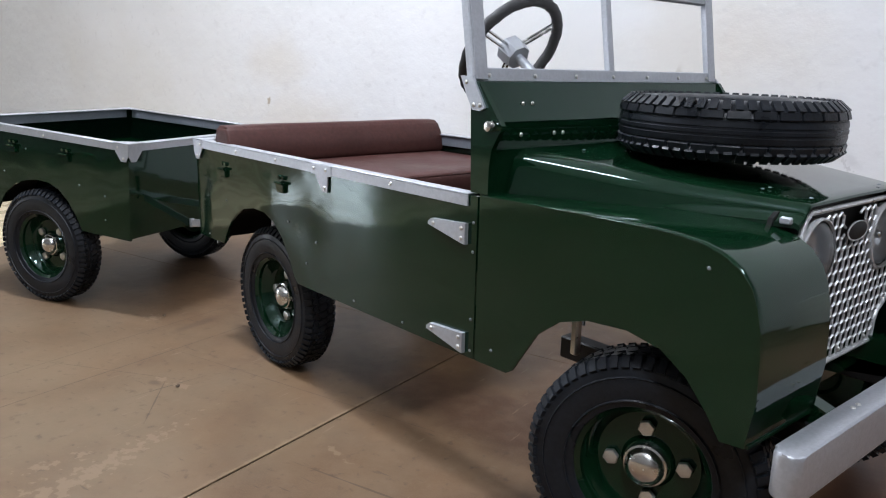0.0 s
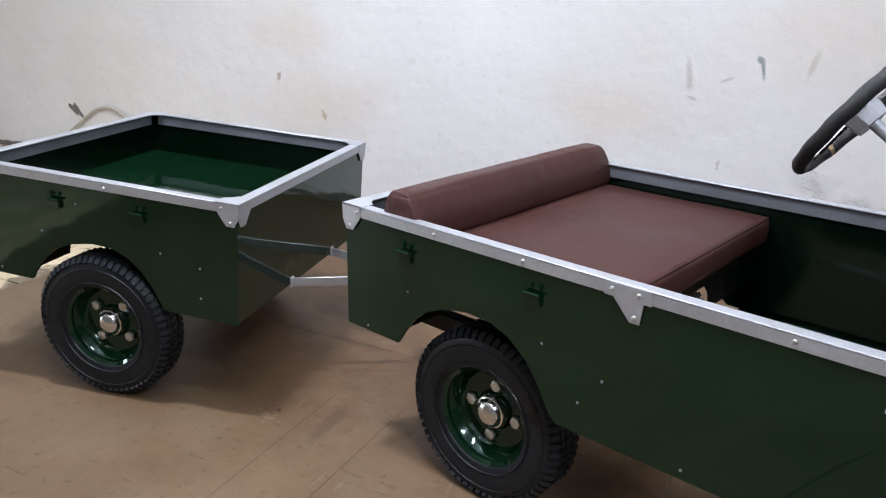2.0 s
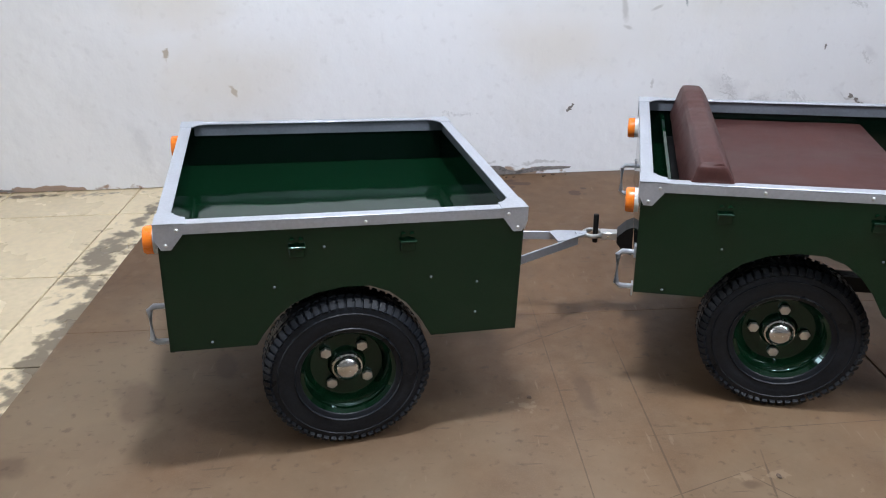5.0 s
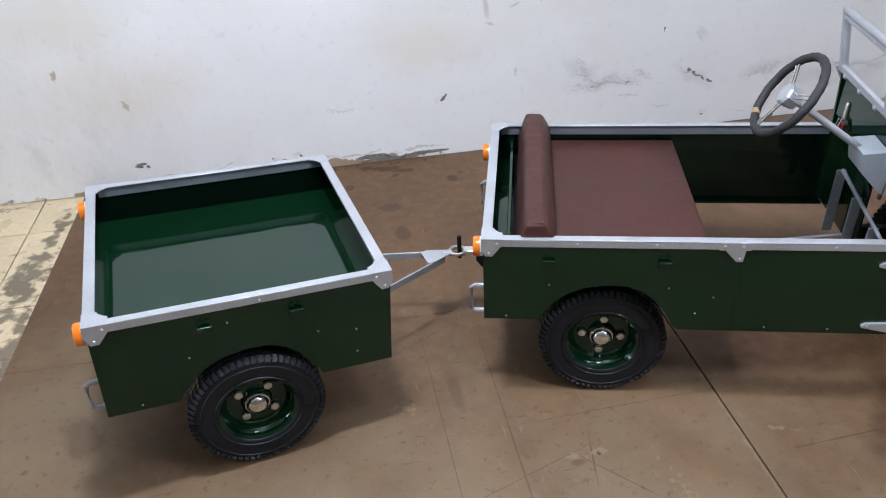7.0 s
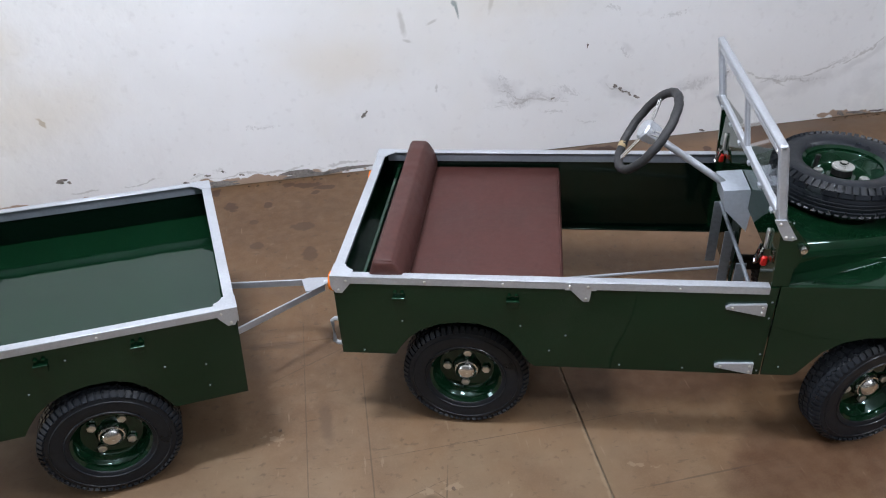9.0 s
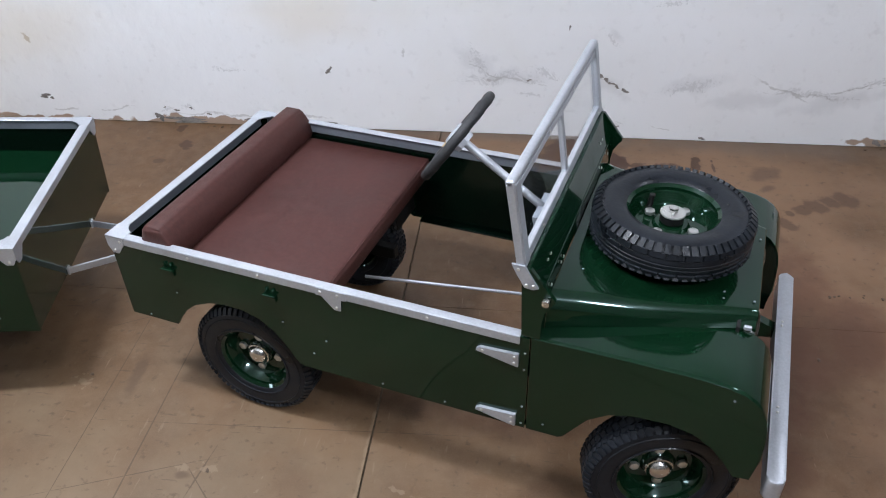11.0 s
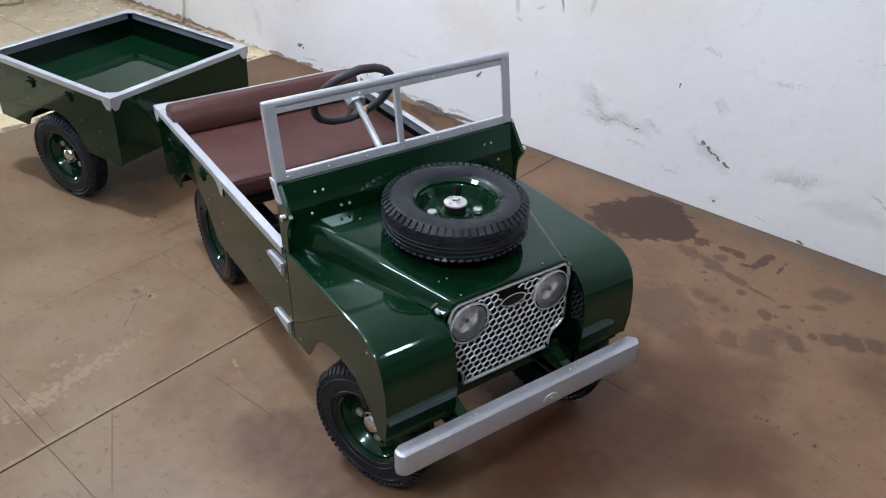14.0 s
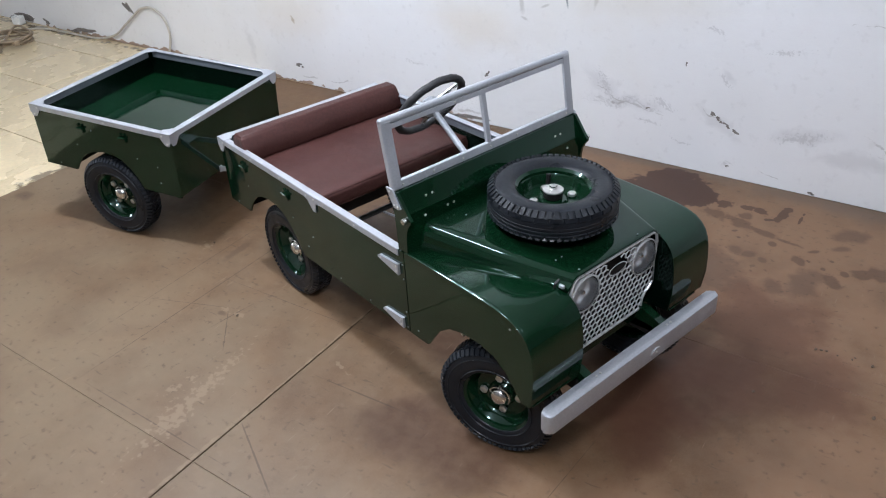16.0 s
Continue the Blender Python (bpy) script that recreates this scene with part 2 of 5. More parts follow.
    streak = here(area, [(1.223, 1.133, 0.07, 0.039, -7), (1.339, 1.105, 0.075, 0.035, -19), (1.45, 1.068, 0.069, 0.023, -19), (1.559, 1.038, 0.055, 0.011, -9), (1.343, 1.179, 0.036, 0.027, 37)], nt, co, soft=0.35, rag=0.6, rag_scale=22)
    dots = here(area, [(1.508, 0.991, 0.018, 0.022, 37), (1.637, 0.913, 0.024, 0.039, 37), (1.673, 0.927, 0.006, 0.011, 39), (1.677, 1.016, 0.028, 0.012, 37), (1.791, 0.816, 0.028, 0.051, 38), (1.821, 0.899, 0.019, 0.02, 37), (1.881, 0.933, 0.046, 0.036, 38), (1.943, 0.962, 0.044, 0.053, 38), (2.013, 1, 0.04, 0.042, 37), (2.084, 1.024, 0.05, 0.059, 37), (1.738, 0.898, 0.01, 0.012, 37), (1.758, 0.974, 0.008, 0.009, 43), (1.369, 0.976, 0.008, 0.008, 38), (1.336, 1.024, 0.015, 0.009, 38)], nt, co, soft=0.25, rag=0.30, rag_scale=24)
    blots = here(area, [(1.696, 0.764, 0.118, 0.056, 81), (1.785, 1.219, 0.075, 0.05, 37), (1.769, 1.089, 0.037, 0.022, 37), (1.587, 0.673, 0.037, 0.05, 37), (1.444, 0.862, 0.036, 0.022, 38), (1.507, 0.842, 0.019, 0.021, 36), (1.326, 0.692, 0.121, 0.166, 37), (1.383, 0.863, 0.029, 0.042, 37)], nt, co, soft=0.40, rag=0.40, rag_scale=15)
    faint = here(area, [(-0.596, 0.784, 0.034, 0.055, 0), (-0.834, 0.902, 0.030, 0.030, 0), (-0.627, 1.025, 0.055, 0.035, -10), (-0.86, 1.115, 0.02, 0.02, 0), (-1.05, 1.12, 0.03, 0.02, 0)], nt, co, soft=0.18, rag=0.36, rag_scale=24)
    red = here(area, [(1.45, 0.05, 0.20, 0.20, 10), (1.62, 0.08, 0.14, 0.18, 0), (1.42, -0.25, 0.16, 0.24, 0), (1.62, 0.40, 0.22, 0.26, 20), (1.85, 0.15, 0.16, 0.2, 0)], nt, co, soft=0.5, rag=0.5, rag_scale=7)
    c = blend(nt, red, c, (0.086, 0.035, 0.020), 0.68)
    lines = here(area, [(-0.416, -0.55, 0.55, 0.0022, 90), (-0.615, -0.38, 0.6, 0.0016, 91), (0.0, -1.176, 0.32, 0.0022, 0), (0.44, -1.10, 0.18, 0.003, -29), (-0.61, 0.045, 0.15, 0.0016, 28),
                                  (-0.16, -0.68, 0.12, 0.0018, -47), (0.57, -0.69, 0.20, 0.0025, 3), (-0.42, -0.64, 0.25, 0.0014, 20), (-0.2, -0.60, 0.09, 0.0025, 80), (0.05, -0.42, 0.5, 0.0012, 2), (1.3, -0.9, 0.5, 0.0014, 85)], nt, co, soft=0.5, rag=0.5, rag_scale=30)
    c = blend(nt, lines, c, (0.0512, 0.0333, 0.0221), 0.55)
    pale = here(area, [(0.045, -1.02, 0.18, 0.022, 97), (0.06, -1.12, 0.09, 0.03, 100), (-0.06, -1.03, 0.03, 0.01, 60), (-0.05, -0.95, 0.02, 0.012, 0), (-0.72, -0.29, 0.02, 0.016, 0), (-0.18, -0.59, 0.03, 0.01, 0), (-0.25, -0.6, 0.015, 0.01, 0), (0.4, -0.62, 0.03, 0.005, -20)], nt, co, soft=0.3, rag=2.2, rag_scale=45)
    seam = here(area, [(0.268, -0.62, 0.005, 0.34, 0), (0.270, 0.9, 0.004, 0.2, 0), (0.262, -1.2, 0.006, 0.2, 0)], nt, co, soft=0.5, rag=1.2, rag_scale=30)
    c = blend(nt, seam, c, (0.2418, 0.1710, 0.1066), 0.5)
    c = blend(nt, pale, c, (0.2511, 0.1800, 0.1189), 0.5)
    grime = here(area, [(1.75, 1.49, 0.75, 0.10, -3), (0.6, 1.5, 0.8, 0.05, 0)], nt, co, soft=0.7, rag=0.4, rag_scale=9)
    c = blend(nt, grime, c, (0.125, 0.094, 0.074), 0.55)
    c = blend(nt, blots, c, (0.076, 0.044, 0.030), 0.55)
    c = blend(nt, streak, c, (0.070, 0.038, 0.024), 0.60)
    pool = here(area, [(0.928, 1.236, 0.237, 0.175, 37), (1.048, 1.284, 0.116, 0.153, 37), (0.905, 1.376, 0.135, 0.098, 37)], nt, co, soft=0.07, rag=0.22, rag_scale=20)
    c = blend(nt, pool, c, (0.050, 0.024, 0.017), 0.90)
    c = blend(nt, dots, c, (0.064, 0.035, 0.023), 0.62)
    c = blend(nt, faint, c, (0.056, 0.031, 0.020), 0.62)
    c = blend(nt, wet, c, (0.054, 0.027, 0.018), 0.78)
    nt.links.new(c, b.inputs["Base Color"])
    b.inputs["Roughness"].default_value = 0.49
    b.inputs["Specular IOR Level"].default_value = 0.3
    bumped(nt, co, 60, 0.15, 0.002)
    return m


def wall_material():
    """White lime wash: yellowed blotches, grey scuffs, scraped foot, painted shade at the right end."""
    m = bpy.data.materials.new("old white wall paint")
    m.use_nodes = True
    nt = m.node_tree
    b = nt.nodes["Principled BSDF"]
    co = nt.nodes.new("ShaderNodeTexCoord").outputs["Object"]
    swap = nt.nodes.new("ShaderNodeMapping")      # along the wall, height
    swap.inputs["Rotation"].default_value = (radians(-90), 0, 0)
    nt.links.new(co, swap.inputs["Vector"])
    flat = swap.outputs[0]
    c = blend(nt, noise_mask(nt, co, 1.1, 0.35, 0.7), (0.80, 0.80, 0.81), (0.74, 0.735, 0.735))
    c = blend(nt, noise_mask(nt, co, 0.9, 0.58, 0.75, 4), c, (0.70, 0.66, 0.58), 0.35)
    c = blend(nt, noise_mask(nt, co, 24, 0.60, 0.74, 9), c, (0.62, 0.61, 0.61), 0.35)
    wob = nt.nodes.new("ShaderNodeTexNoise")
    wob.inputs["Scale"].default_value, wob.inputs["Detail"].default_value = 7.0, 5
    nt.links.new(flat, wob.inputs["Vector"])
    mid = nt.nodes.new("ShaderNodeVectorMath")
    mid.operation = "SUBTRACT"
    mid.inputs[1].default_value = (0.5, 0.5, 0.5)
    nt.links.new(wob.outputs["Color"], mid.inputs[0])
    bent = nt.nodes.new("ShaderNodeVectorMath")      # crooked lines for cracks and scuffs
    bent.operation = "MULTIPLY_ADD"
    bent.inputs[1].default_value = (0.12, 0.12, 0.0)
    nt.links.new(mid.outputs[0], bent.inputs[0]), nt.links.new(flat, bent.inputs[2])
    bent = bent.outputs[0]
    # grey scuffs; the broad spot at 2.75 is shade beside the locker, painted on
    scuff_shade = spots_factor(nt, bent, [(-2.25, 0.21, 0.09, 0.030, -75), (0.46, 0.37, 0.09, 0.05, -30), (0.56, 0.30, 0.15, 0.03, 0), (1.05, 0.29, 0.10, 0.03, -35), (1.47, 0.29, 0.12, 0.03, 15), (1.10, 0.52, 0.03, 0.012, -45), (2.15, 0.22, 0.22, 0.03, 12),
                                   (2.42, 0.34, 0.16, 0.02, 35), (2.75, 0.22, 0.30, 0.14, 10), (1.75, 0.22, 0.16, 0.03, 8)], soft=0.8, rag=0.7, rag_scale=12)
    c = blend(nt, scuff_shade, c, (0.55, 0.545, 0.55), 0.42)
    smear = spots_factor(nt, bent, [(0.455, 0.37, 0.05, 0.018, 110), (0.55, 0.295, 0.09, 0.014, 3),
                                    (0.69, 0.29, 0.03, 0.008, 0), (0.77, 0.33, 0.035, 0.012, -15), (1.45, 0.275, 0.07, 0.013, 20), (1.08, 0.50, 0.025, 0.008, -45), (2.02, 0.25, 0.10, 0.010, -8), (2.26, 0.32, 0.09, 0.010, 25),
                                    (1.14, 0.07, 0.02, 0.007, 0), (-0.81, 0.304, 0.05, 0.006, 2), (-1.14, 0.07, 0.03, 0.008, 5), (-1.05, 0.10, 0.02, 0.007, 0), (1.33, 0.67, 0.05, 0.010, 10), (1.0, 0.72, 0.02, 0.010, 0), (0.7, 0.22, 0.03, 0.006, 0), (0.9, 0.15, 0.03, 0.006, -10), (1.9, 0.26, 0.04, 0.008, -20)],
                         soft=0.9, rag=1.9, rag_scale=85)
    c = blend(nt, smear, c, (0.38, 0.37, 0.37), 0.36)
    crack = spots_factor(nt, bent, [(0.60, 0.285, 0.12, 0.0035, -4), (0.48, 0.33, 0.09, 0.003, -25), (2.0, 0.245, 0.16, 0.004, -6), (2.20, 0.29, 0.10, 0.004, 20), (2.40, 0.37, 0.12, 0.004, 32), (1.70, 0.82, 0.09, 0.0022, -5), (1.86, 0.28, 0.10, 0.004, -25),
                                    (1.03, 0.325, 0.05, 0.004, -30), (-1.0, 0.055, 0.10, 0.005, 4), (-1.7, 0.06, 0.05, 0.006, 0), (-1.42, 0.07, 0.06, 0.005, 5), (1.36, 0.06, 0.05, 0.003, -25), (-0.75, 0.06, 0.12, 0.006, 2), (-0.40, 0.05, 0.10, 0.006, 3), (0.10, 0.41, 0.003, 0.02, 0)], soft=0.6, rag=1.0, rag_scale=40)
    c = blend(nt, crack, c, (0.26, 0.235, 0.215), 0.40)
    brush = spots_factor(nt, flat, [(-0.050, 0.755, 0.012, 0.055, 8), (-0.030, 0.665, 0.020, 0.007, -20), (0.385, 0.815, 0.010, 0.045, -14), (0.095, 0.745, 0.024, 0.006, 25)], soft=0.6, rag=0.35, rag_scale=30)
    c = blend(nt, brush, c, (0.42, 0.40, 0.37), 0.55)
    green = spots_factor(nt, flat, [(0.205, 0.825, 0.012, 0.018, 30), (0.216, 0.795, 0.007, 0.040, 12)], soft=0.4, rag=0.3, rag_scale=40)
    c = blend(nt, green, c, (0.10, 0.16, 0.16), 0.75)
    rust = spots_factor(nt, bent, [(-1.787, 0.442, 0.010, 0.022, 20), (-2.05, 0.62, 0.012, 0.03, 0)], soft=0.3, rag=0.5, rag_scale=40)
    c = blend(nt, rust, c, (0.34, 0.26, 0.16), 0.75)
    warm = spots_factor(nt, flat, [(-1.80, 0.50, 0.30, 0.16, 0), (-0.40, 0.60, 0.26, 0.11, -8), (0.5, 0.95, 0.3, 0.2, 0), (-2.0, 0.85, 0.2, 0.12, 0)], soft=0.9, rag=0.4, rag_scale=4)
    c = blend(nt, warm, c, (0.66, 0.58, 0.46), 0.38)
    foot = spots_factor(nt, bent, [(-0.9, 0.0, 0.5, 0.035, 0), (2.45, 0.0, 0.22, 0.03, 0), (-1.9, 0.0, 0.3, 0.02, 0), (-3.6, 0.0, 1.2, 0.02, 0)], rag=0.6, rag_scale=16)
    c = blend(nt, foot, c, (0.30, 0.19, 0.12), 0.9)
    nt.links.new(c, b.inputs["Base Color"])
    b.inputs["Roughness"].default_value = 0.75
    bumped(nt, co, 9, 0.35, 0.02)
    return m


WALLPAINT = wall_material()


def tile_material():
    """Glazed cream tile with a dirt smear beside the boards."""
    m = material("cream floor tile", (0.70, 0.575, 0.375), 0.28, 0, 0, 0.10, 2.5, 40, rvar=0.08)
    nt = m.node_tree
    b = nt.nodes["Principled BSDF"]
    pos = nt.nodes.new("ShaderNodeNewGeometry").outputs["Position"]
    mp = nt.nodes.new("ShaderNodeMapping")
    mp.inputs["Rotation"].default_value = (0, 0, -ANG)
    nt.links.new(pos, mp.inputs["Vector"])
    dirt = spots_factor(nt, mp.outputs[0], [(-2.19, 0.78, 0.07, 0.24, 0), (-2.15, 1.2, 0.03, 0.15, 0), (-2.12, 0.1, 0.04, 0.5, 0), (-4.9, 1.46, 0.7, 0.03, 0), (-3.2, 1.47, 0.6, 0.02, 0)], soft=0.5, rag=1.3, rag_scale=20)
    was = b.inputs["Base Color"].links[0].from_socket
    nt.links.new(blend(nt, dirt, was, (0.075, 0.055, 0.038), 0.8), b.inputs["Base Color"])
    return m


TILE = tile_material()
GROUT = material("dark grout", (0.16, 0.12, 0.08), 0.8, 0, 0, 0.4, 8, 60)
# unseen walls, kept grey to cut bounced fill and reflections in the paint
PLASTER = material("plain grey plaster", (0.17, 0.165, 0.155), 0.8, 0, 0, 0.08, 2, 30)
CEILING = material("white ceiling paint", (0.78, 0.79, 0.80), 0.8, 0, 0, 0.08, 2, 30)
DIRT = material("dark joint dirt", (0.03, 0.022, 0.016), 0.9, 0, 0, 0.3, 20, 90)


# ---- mesh helpers ----
from mathutils.geometry import tessellate_polygon

def link_mesh(name, bm, mat, smooth=40):
    me = bpy.data.meshes.new(name)
    bmesh.ops.recalc_face_normals(bm, faces=bm.faces)
    bm.to_mesh(me)
    bm.free()
    me.materials.append(mat)
    if smooth:
        for p in me.polygons:
            p.use_smooth = True
        me.set_sharp_from_angle(angle=radians(smooth))
    return me


def part(name, bm, mat, parent=None, label="", smooth=40, m=None):
    """Links a bmesh as one mesh object under a thing or a part."""
    ob = new(name, link_mesh(name, bm, mat, smooth) if isinstance(bm, bmesh.types.BMesh) else bm)
    if parent is not None:
        ob.parent = parent
    if m is not None:
        ob.matrix_basis = m
    return tagged(ob, label) if label else ob


def thing(name, m, label, category, group=""):
    ob = new(name)
    ob.empty_display_size = 0.05
    ob.matrix_basis = m
    return tagged(ob, label, category, group)


def box(x0, x1, y0, y1, z0, z1, bev=0.0, bm=None, m=None, seg=1):
    bm = bm or bmesh.new()
    c = Matrix.Translation(((x0 + x1) / 2, (y0 + y1) / 2, (z0 + z1) / 2)) @ Matrix.Diagonal((abs(x1 - x0), abs(y1 - y0), abs(z1 - z0), 1))
    r = bmesh.ops.create_cube(bm, size=1, matrix=(m @ c) if m else c)
    if bev:
        edges = list({e for v in r["verts"] for e in v.link_edges})
        bmesh.ops.bevel(bm, geom=edges, offset=bev, segments=seg, affect="EDGES", profile=0.5)
    return bm


def cyl(p, q, r, n=16, bm=None, r2=None, bev=0.0):
    bm = bm or bmesh.new()
    p, q = Vector(p), Vector(q)
    rot = (q - p).to_track_quat("Z", "Y").to_matrix().to_4x4()
    res = bmesh.ops.create_cone(bm, cap_ends=True, segments=n, radius1=r, radius2=r if r2 is None else r2, depth=(q - p).length, matrix=Matrix.Translation((p + q) / 2) @ rot)
    if bev:
        edges = [e for e in {e for v in res["verts"] for e in v.link_edges} if any(len(f.verts) > 4 for f in e.link_faces)]
        bmesh.ops.bevel(bm, geom=edges, offset=bev, segments=2, affect="EDGES", profile=0.5)
    return bm


def prism(poly, axis, a, b, bm=None, bev=0.0):
    """A plate: the 2D outline in the plane across axis ('x': y,z; 'y': x,z; 'z': x,y), from a to b."""
    own = bm or bmesh.new()
    put = {"x": lambda p, w: (w, p[0], p[1]), "y": lambda p, w: (p[0], w, p[1]), "z": lambda p, w: (p[0], p[1], w)}[axis]
    lo = [own.verts.new(put(p, a)) for p in poly]
    hi = [own.verts.new(put(p, b)) for p in poly]
    n = len(poly)
    fs = []
    if n > 4:
        from_poly = tessellate_polygon([[Vector((p[0], p[1], 0)) for p in poly]])
        for tri in from_poly:
            for ring in (lo, hi):
                fs.append(own.faces.new([ring[i] for i in tri]))
    else:
        fs = [own.faces.new(lo), own.faces.new(hi)]
    for i in range(n):
        own.faces.new((lo[i], lo[(i + 1) % n], hi[(i + 1) % n], hi[i]))
    return own


def lathe(profile, n=48, axis="y", closed=False):
    """Turns (radius, along) pairs round an axis."""
    bm = bmesh.new()
    rings = []
    for i in range(n):
        a = 2 * math.pi * i / n
        ca, sa = math.cos(a), math.sin(a)
        rings.append([bm.verts.new((r * ca, w, r * sa) if axis == "y" else (r * ca, r * sa, w)) for r, w in profile])
    k = len(profile)
    for i in range(n):
        A, B = rings[i], rings[(i + 1) % n]
        for j in range(k if closed else k - 1):
            j2 = (j + 1) % k
            bm.faces.new((A[j], A[j2], B[j2], B[j]))
    bmesh.ops.remove_doubles(bm, verts=bm.verts, dist=1e-5)
    return bm


def tube(points, r, n=8, bm=None, closed=False):
    """A round bar along points."""
    bm = bm or bmesh.new()
    pts = [Vector(p) for p in points]
    rings = []
    up = Vector((0, 0, 1))
    for i, p in enumerate(pts):
        a = pts[i - 1] if (i or closed) else p
        b = pts[(i + 1) % len(pts)] if (i < len(pts) - 1 or closed) else p
        d = (b - a).normalized()
        s = d.cross(up)
        if s.length < 1e-3:
            s = d.cross(Vector((0, 1, 0)))
        s.normalize()
        t = s.cross(d)
        rings.append([bm.verts.new(p + r * (math.cos(2 * math.pi * k / n) * s + math.sin(2 * math.pi * k / n) * t)) for k in range(n)])
    m = len(rings)
    for i in range(m if closed else m - 1):
        A, B = rings[i], rings[(i + 1) % m]
        for k in range(n):
            bm.faces.new((A[k], A[(k + 1) % n], B[(k + 1) % n], B[k]))
    if not closed:
        bm.faces.new(rings[0]), bm.faces.new(rings[-1])
    return bm


def loft(sections, close_ends=False):
    """Skins a list of equal-length point lists."""
    bm = bmesh.new()
    rows = [[bm.verts.new(p) for p in s] for s in sections]
    for A, B in zip(rows, rows[1:]):
        for j in range(len(A) - 1):
            bm.faces.new((A[j], A[j + 1], B[j + 1], B[j]))
    if close_ends:
        bm.faces.new(rows[0]), bm.faces.new(rows[-1])
    return bm


def thicken(bm, t):
    bmesh.ops.recalc_face_normals(bm, faces=bm.faces)
    bmesh.ops.solidify(bm, geom=list(bm.faces), thickness=t)
    return bm


def strip_panel(bottom, top, s, y, t, rows=1, dents=()):
    """A sheet across y between two outlines that both run forward in x; dents: (x, z, rx, rz, depth)."""
    def at(line, x):
        for (x0, z0), (x1, z1) in zip(line, line[1:]):
            if x0 <= x <= x1:
                return z0 + (z1 - z0) * (x - x0) / max(x1 - x0, 1e-9)
        return line[-1][1] if x > line[-1][0] else line[0][1]
    xs = sorted({round(p[0], 5) for p in (*bottom, *top)})
    if rows > 1:
        fine = []
        for a, b in zip(xs, xs[1:]):
            n = max(1, int((b - a) / 0.02))
            fine += [a + (b - a) * i / n for i in range(n)]
        xs = fine + [xs[-1]]
    bm = bmesh.new()
    sides = []
    for k, yy in enumerate((y, y - s * t)):
        cols = []
        for x in xs:
            z0, z1 = at(bottom, x), at(top, x)
            col = []
            for r in range(rows + 1):
                z = z0 + (z1 - z0) * r / rows
                off = sum(d * math.exp(-((x - dx) / rx) ** 2 - ((z - dz) / rz) ** 2) for dx, dz, rx, rz, d in dents)
                col.append(bm.verts.new((x, yy + s * off, z)))
            cols.append(col)
        for A, B in zip(cols, cols[1:]):
            for r in range(rows):
                bm.faces.new((A[r], A[r + 1], B[r + 1], B[r]))
        sides.append(cols)
    P, Q = sides
    for i in range(len(xs) - 1):
        for r in (0, rows):
            bm.faces.new((P[i][r], P[i + 1][r], Q[i + 1][r], Q[i][r]))
    for i in (0, len(xs) - 1):
        for r in range(rows):
            bm.faces.new((P[i][r], P[i][r + 1], Q[i][r + 1], Q[i][r]))
    return bm


# ---- the room ----
def structure(name, bm, mat, label, m=WALL, smooth=0):
    return tagged(part(name, bm, mat, None, "", smooth, m), label, name.split("_")[0], kind="structure")


V0 = 1.515
U0, U1, VS = -7.4, 6.6, -4.2
wall_north = structure("wall_north", box(U0 - 0.2, U1 + 0.2, V0, V0 + 0.2, 0, CEIL), WALLPAINT, "old white limewashed wall with stains and chipped plaster")
structure("wall_south", box(U0 - 0.2, U1 + 0.2, VS - 0.2, VS, 0, CEIL), PLASTER, "plain grey plastered wall")
structure("wall_east", box(U1, U1 + 0.2, VS, V0, 0, CEIL), PLASTER, "plain grey plastered wall")
# the unseen west wall has an assumed doorway to daylight
west = box(U0 - 0.2, U0, VS, -3.7, 0, CEIL)
box(U0 - 0.2, U0, -2.3, V0, 0, CEIL, bm=west)
box(U0 - 0.2, U0, -3.7, -2.3, 2.15, CEIL, bm=west)
structure("wall_west", west, PLASTER, "plain grey plastered wall with an open doorway")
structure("ceiling", box(U0 - 0.2, U1 + 0.2, VS - 0.2, V0 + 0.2, CEIL, CEIL + 0.15), CEILING, "plain white ceiling")
floor = structure("floor", box(U0 - 0.3, U1 + 0.2, VS - 0.2, V0 + 0.2, -0.12, -0.012), GROUT, "cream ceramic tile floor with dark joints")

# cream tiles beside the boards
TS, GAP = 0.60, 0.006
tile_mesh = link_mesh("tile", box(GAP / 2, TS - GAP / 2, GAP / 2, TS - GAP / 2, -0.014, -0.004, 0.0015), TILE, 0)
SHEET_U = -2.10
SHEET_V, SHEET_END = -3.62, U1 - 0.005
for i in range(-15, 9):
    for j in range(-1, 9):
        u, v = -2.29 + TS - (i + 1) * TS, 1.20 + TS - (j + 1) * TS
        under = u > SHEET_U and v > SHEET_V
        if u > U0 - 0.1 and u < U1 and v > VS - 0.3 and v < V0 - 0.1 and not under:
            t = part("tile", tile_mesh, TILE, floor, m=Matrix.Translation((u, v, 0)))

# brown hardboard sheets laid side by side
def sheet(u0, u1, v0, v1, k, mat):
    s = structure("floor_sheet_%d" % k, box(u0, u1, v0, v1, -0.004, 0.0, 0.0012), mat, "worn brown hardboard sheet with wet spots laid on the floor")
    s["category"] = "floor sheet"
    return s


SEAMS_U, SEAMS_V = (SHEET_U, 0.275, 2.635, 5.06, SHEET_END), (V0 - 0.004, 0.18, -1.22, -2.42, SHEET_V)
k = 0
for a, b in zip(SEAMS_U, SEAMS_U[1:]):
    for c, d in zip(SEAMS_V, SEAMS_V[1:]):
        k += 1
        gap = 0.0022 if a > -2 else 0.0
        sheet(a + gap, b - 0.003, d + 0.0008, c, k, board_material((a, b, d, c)))


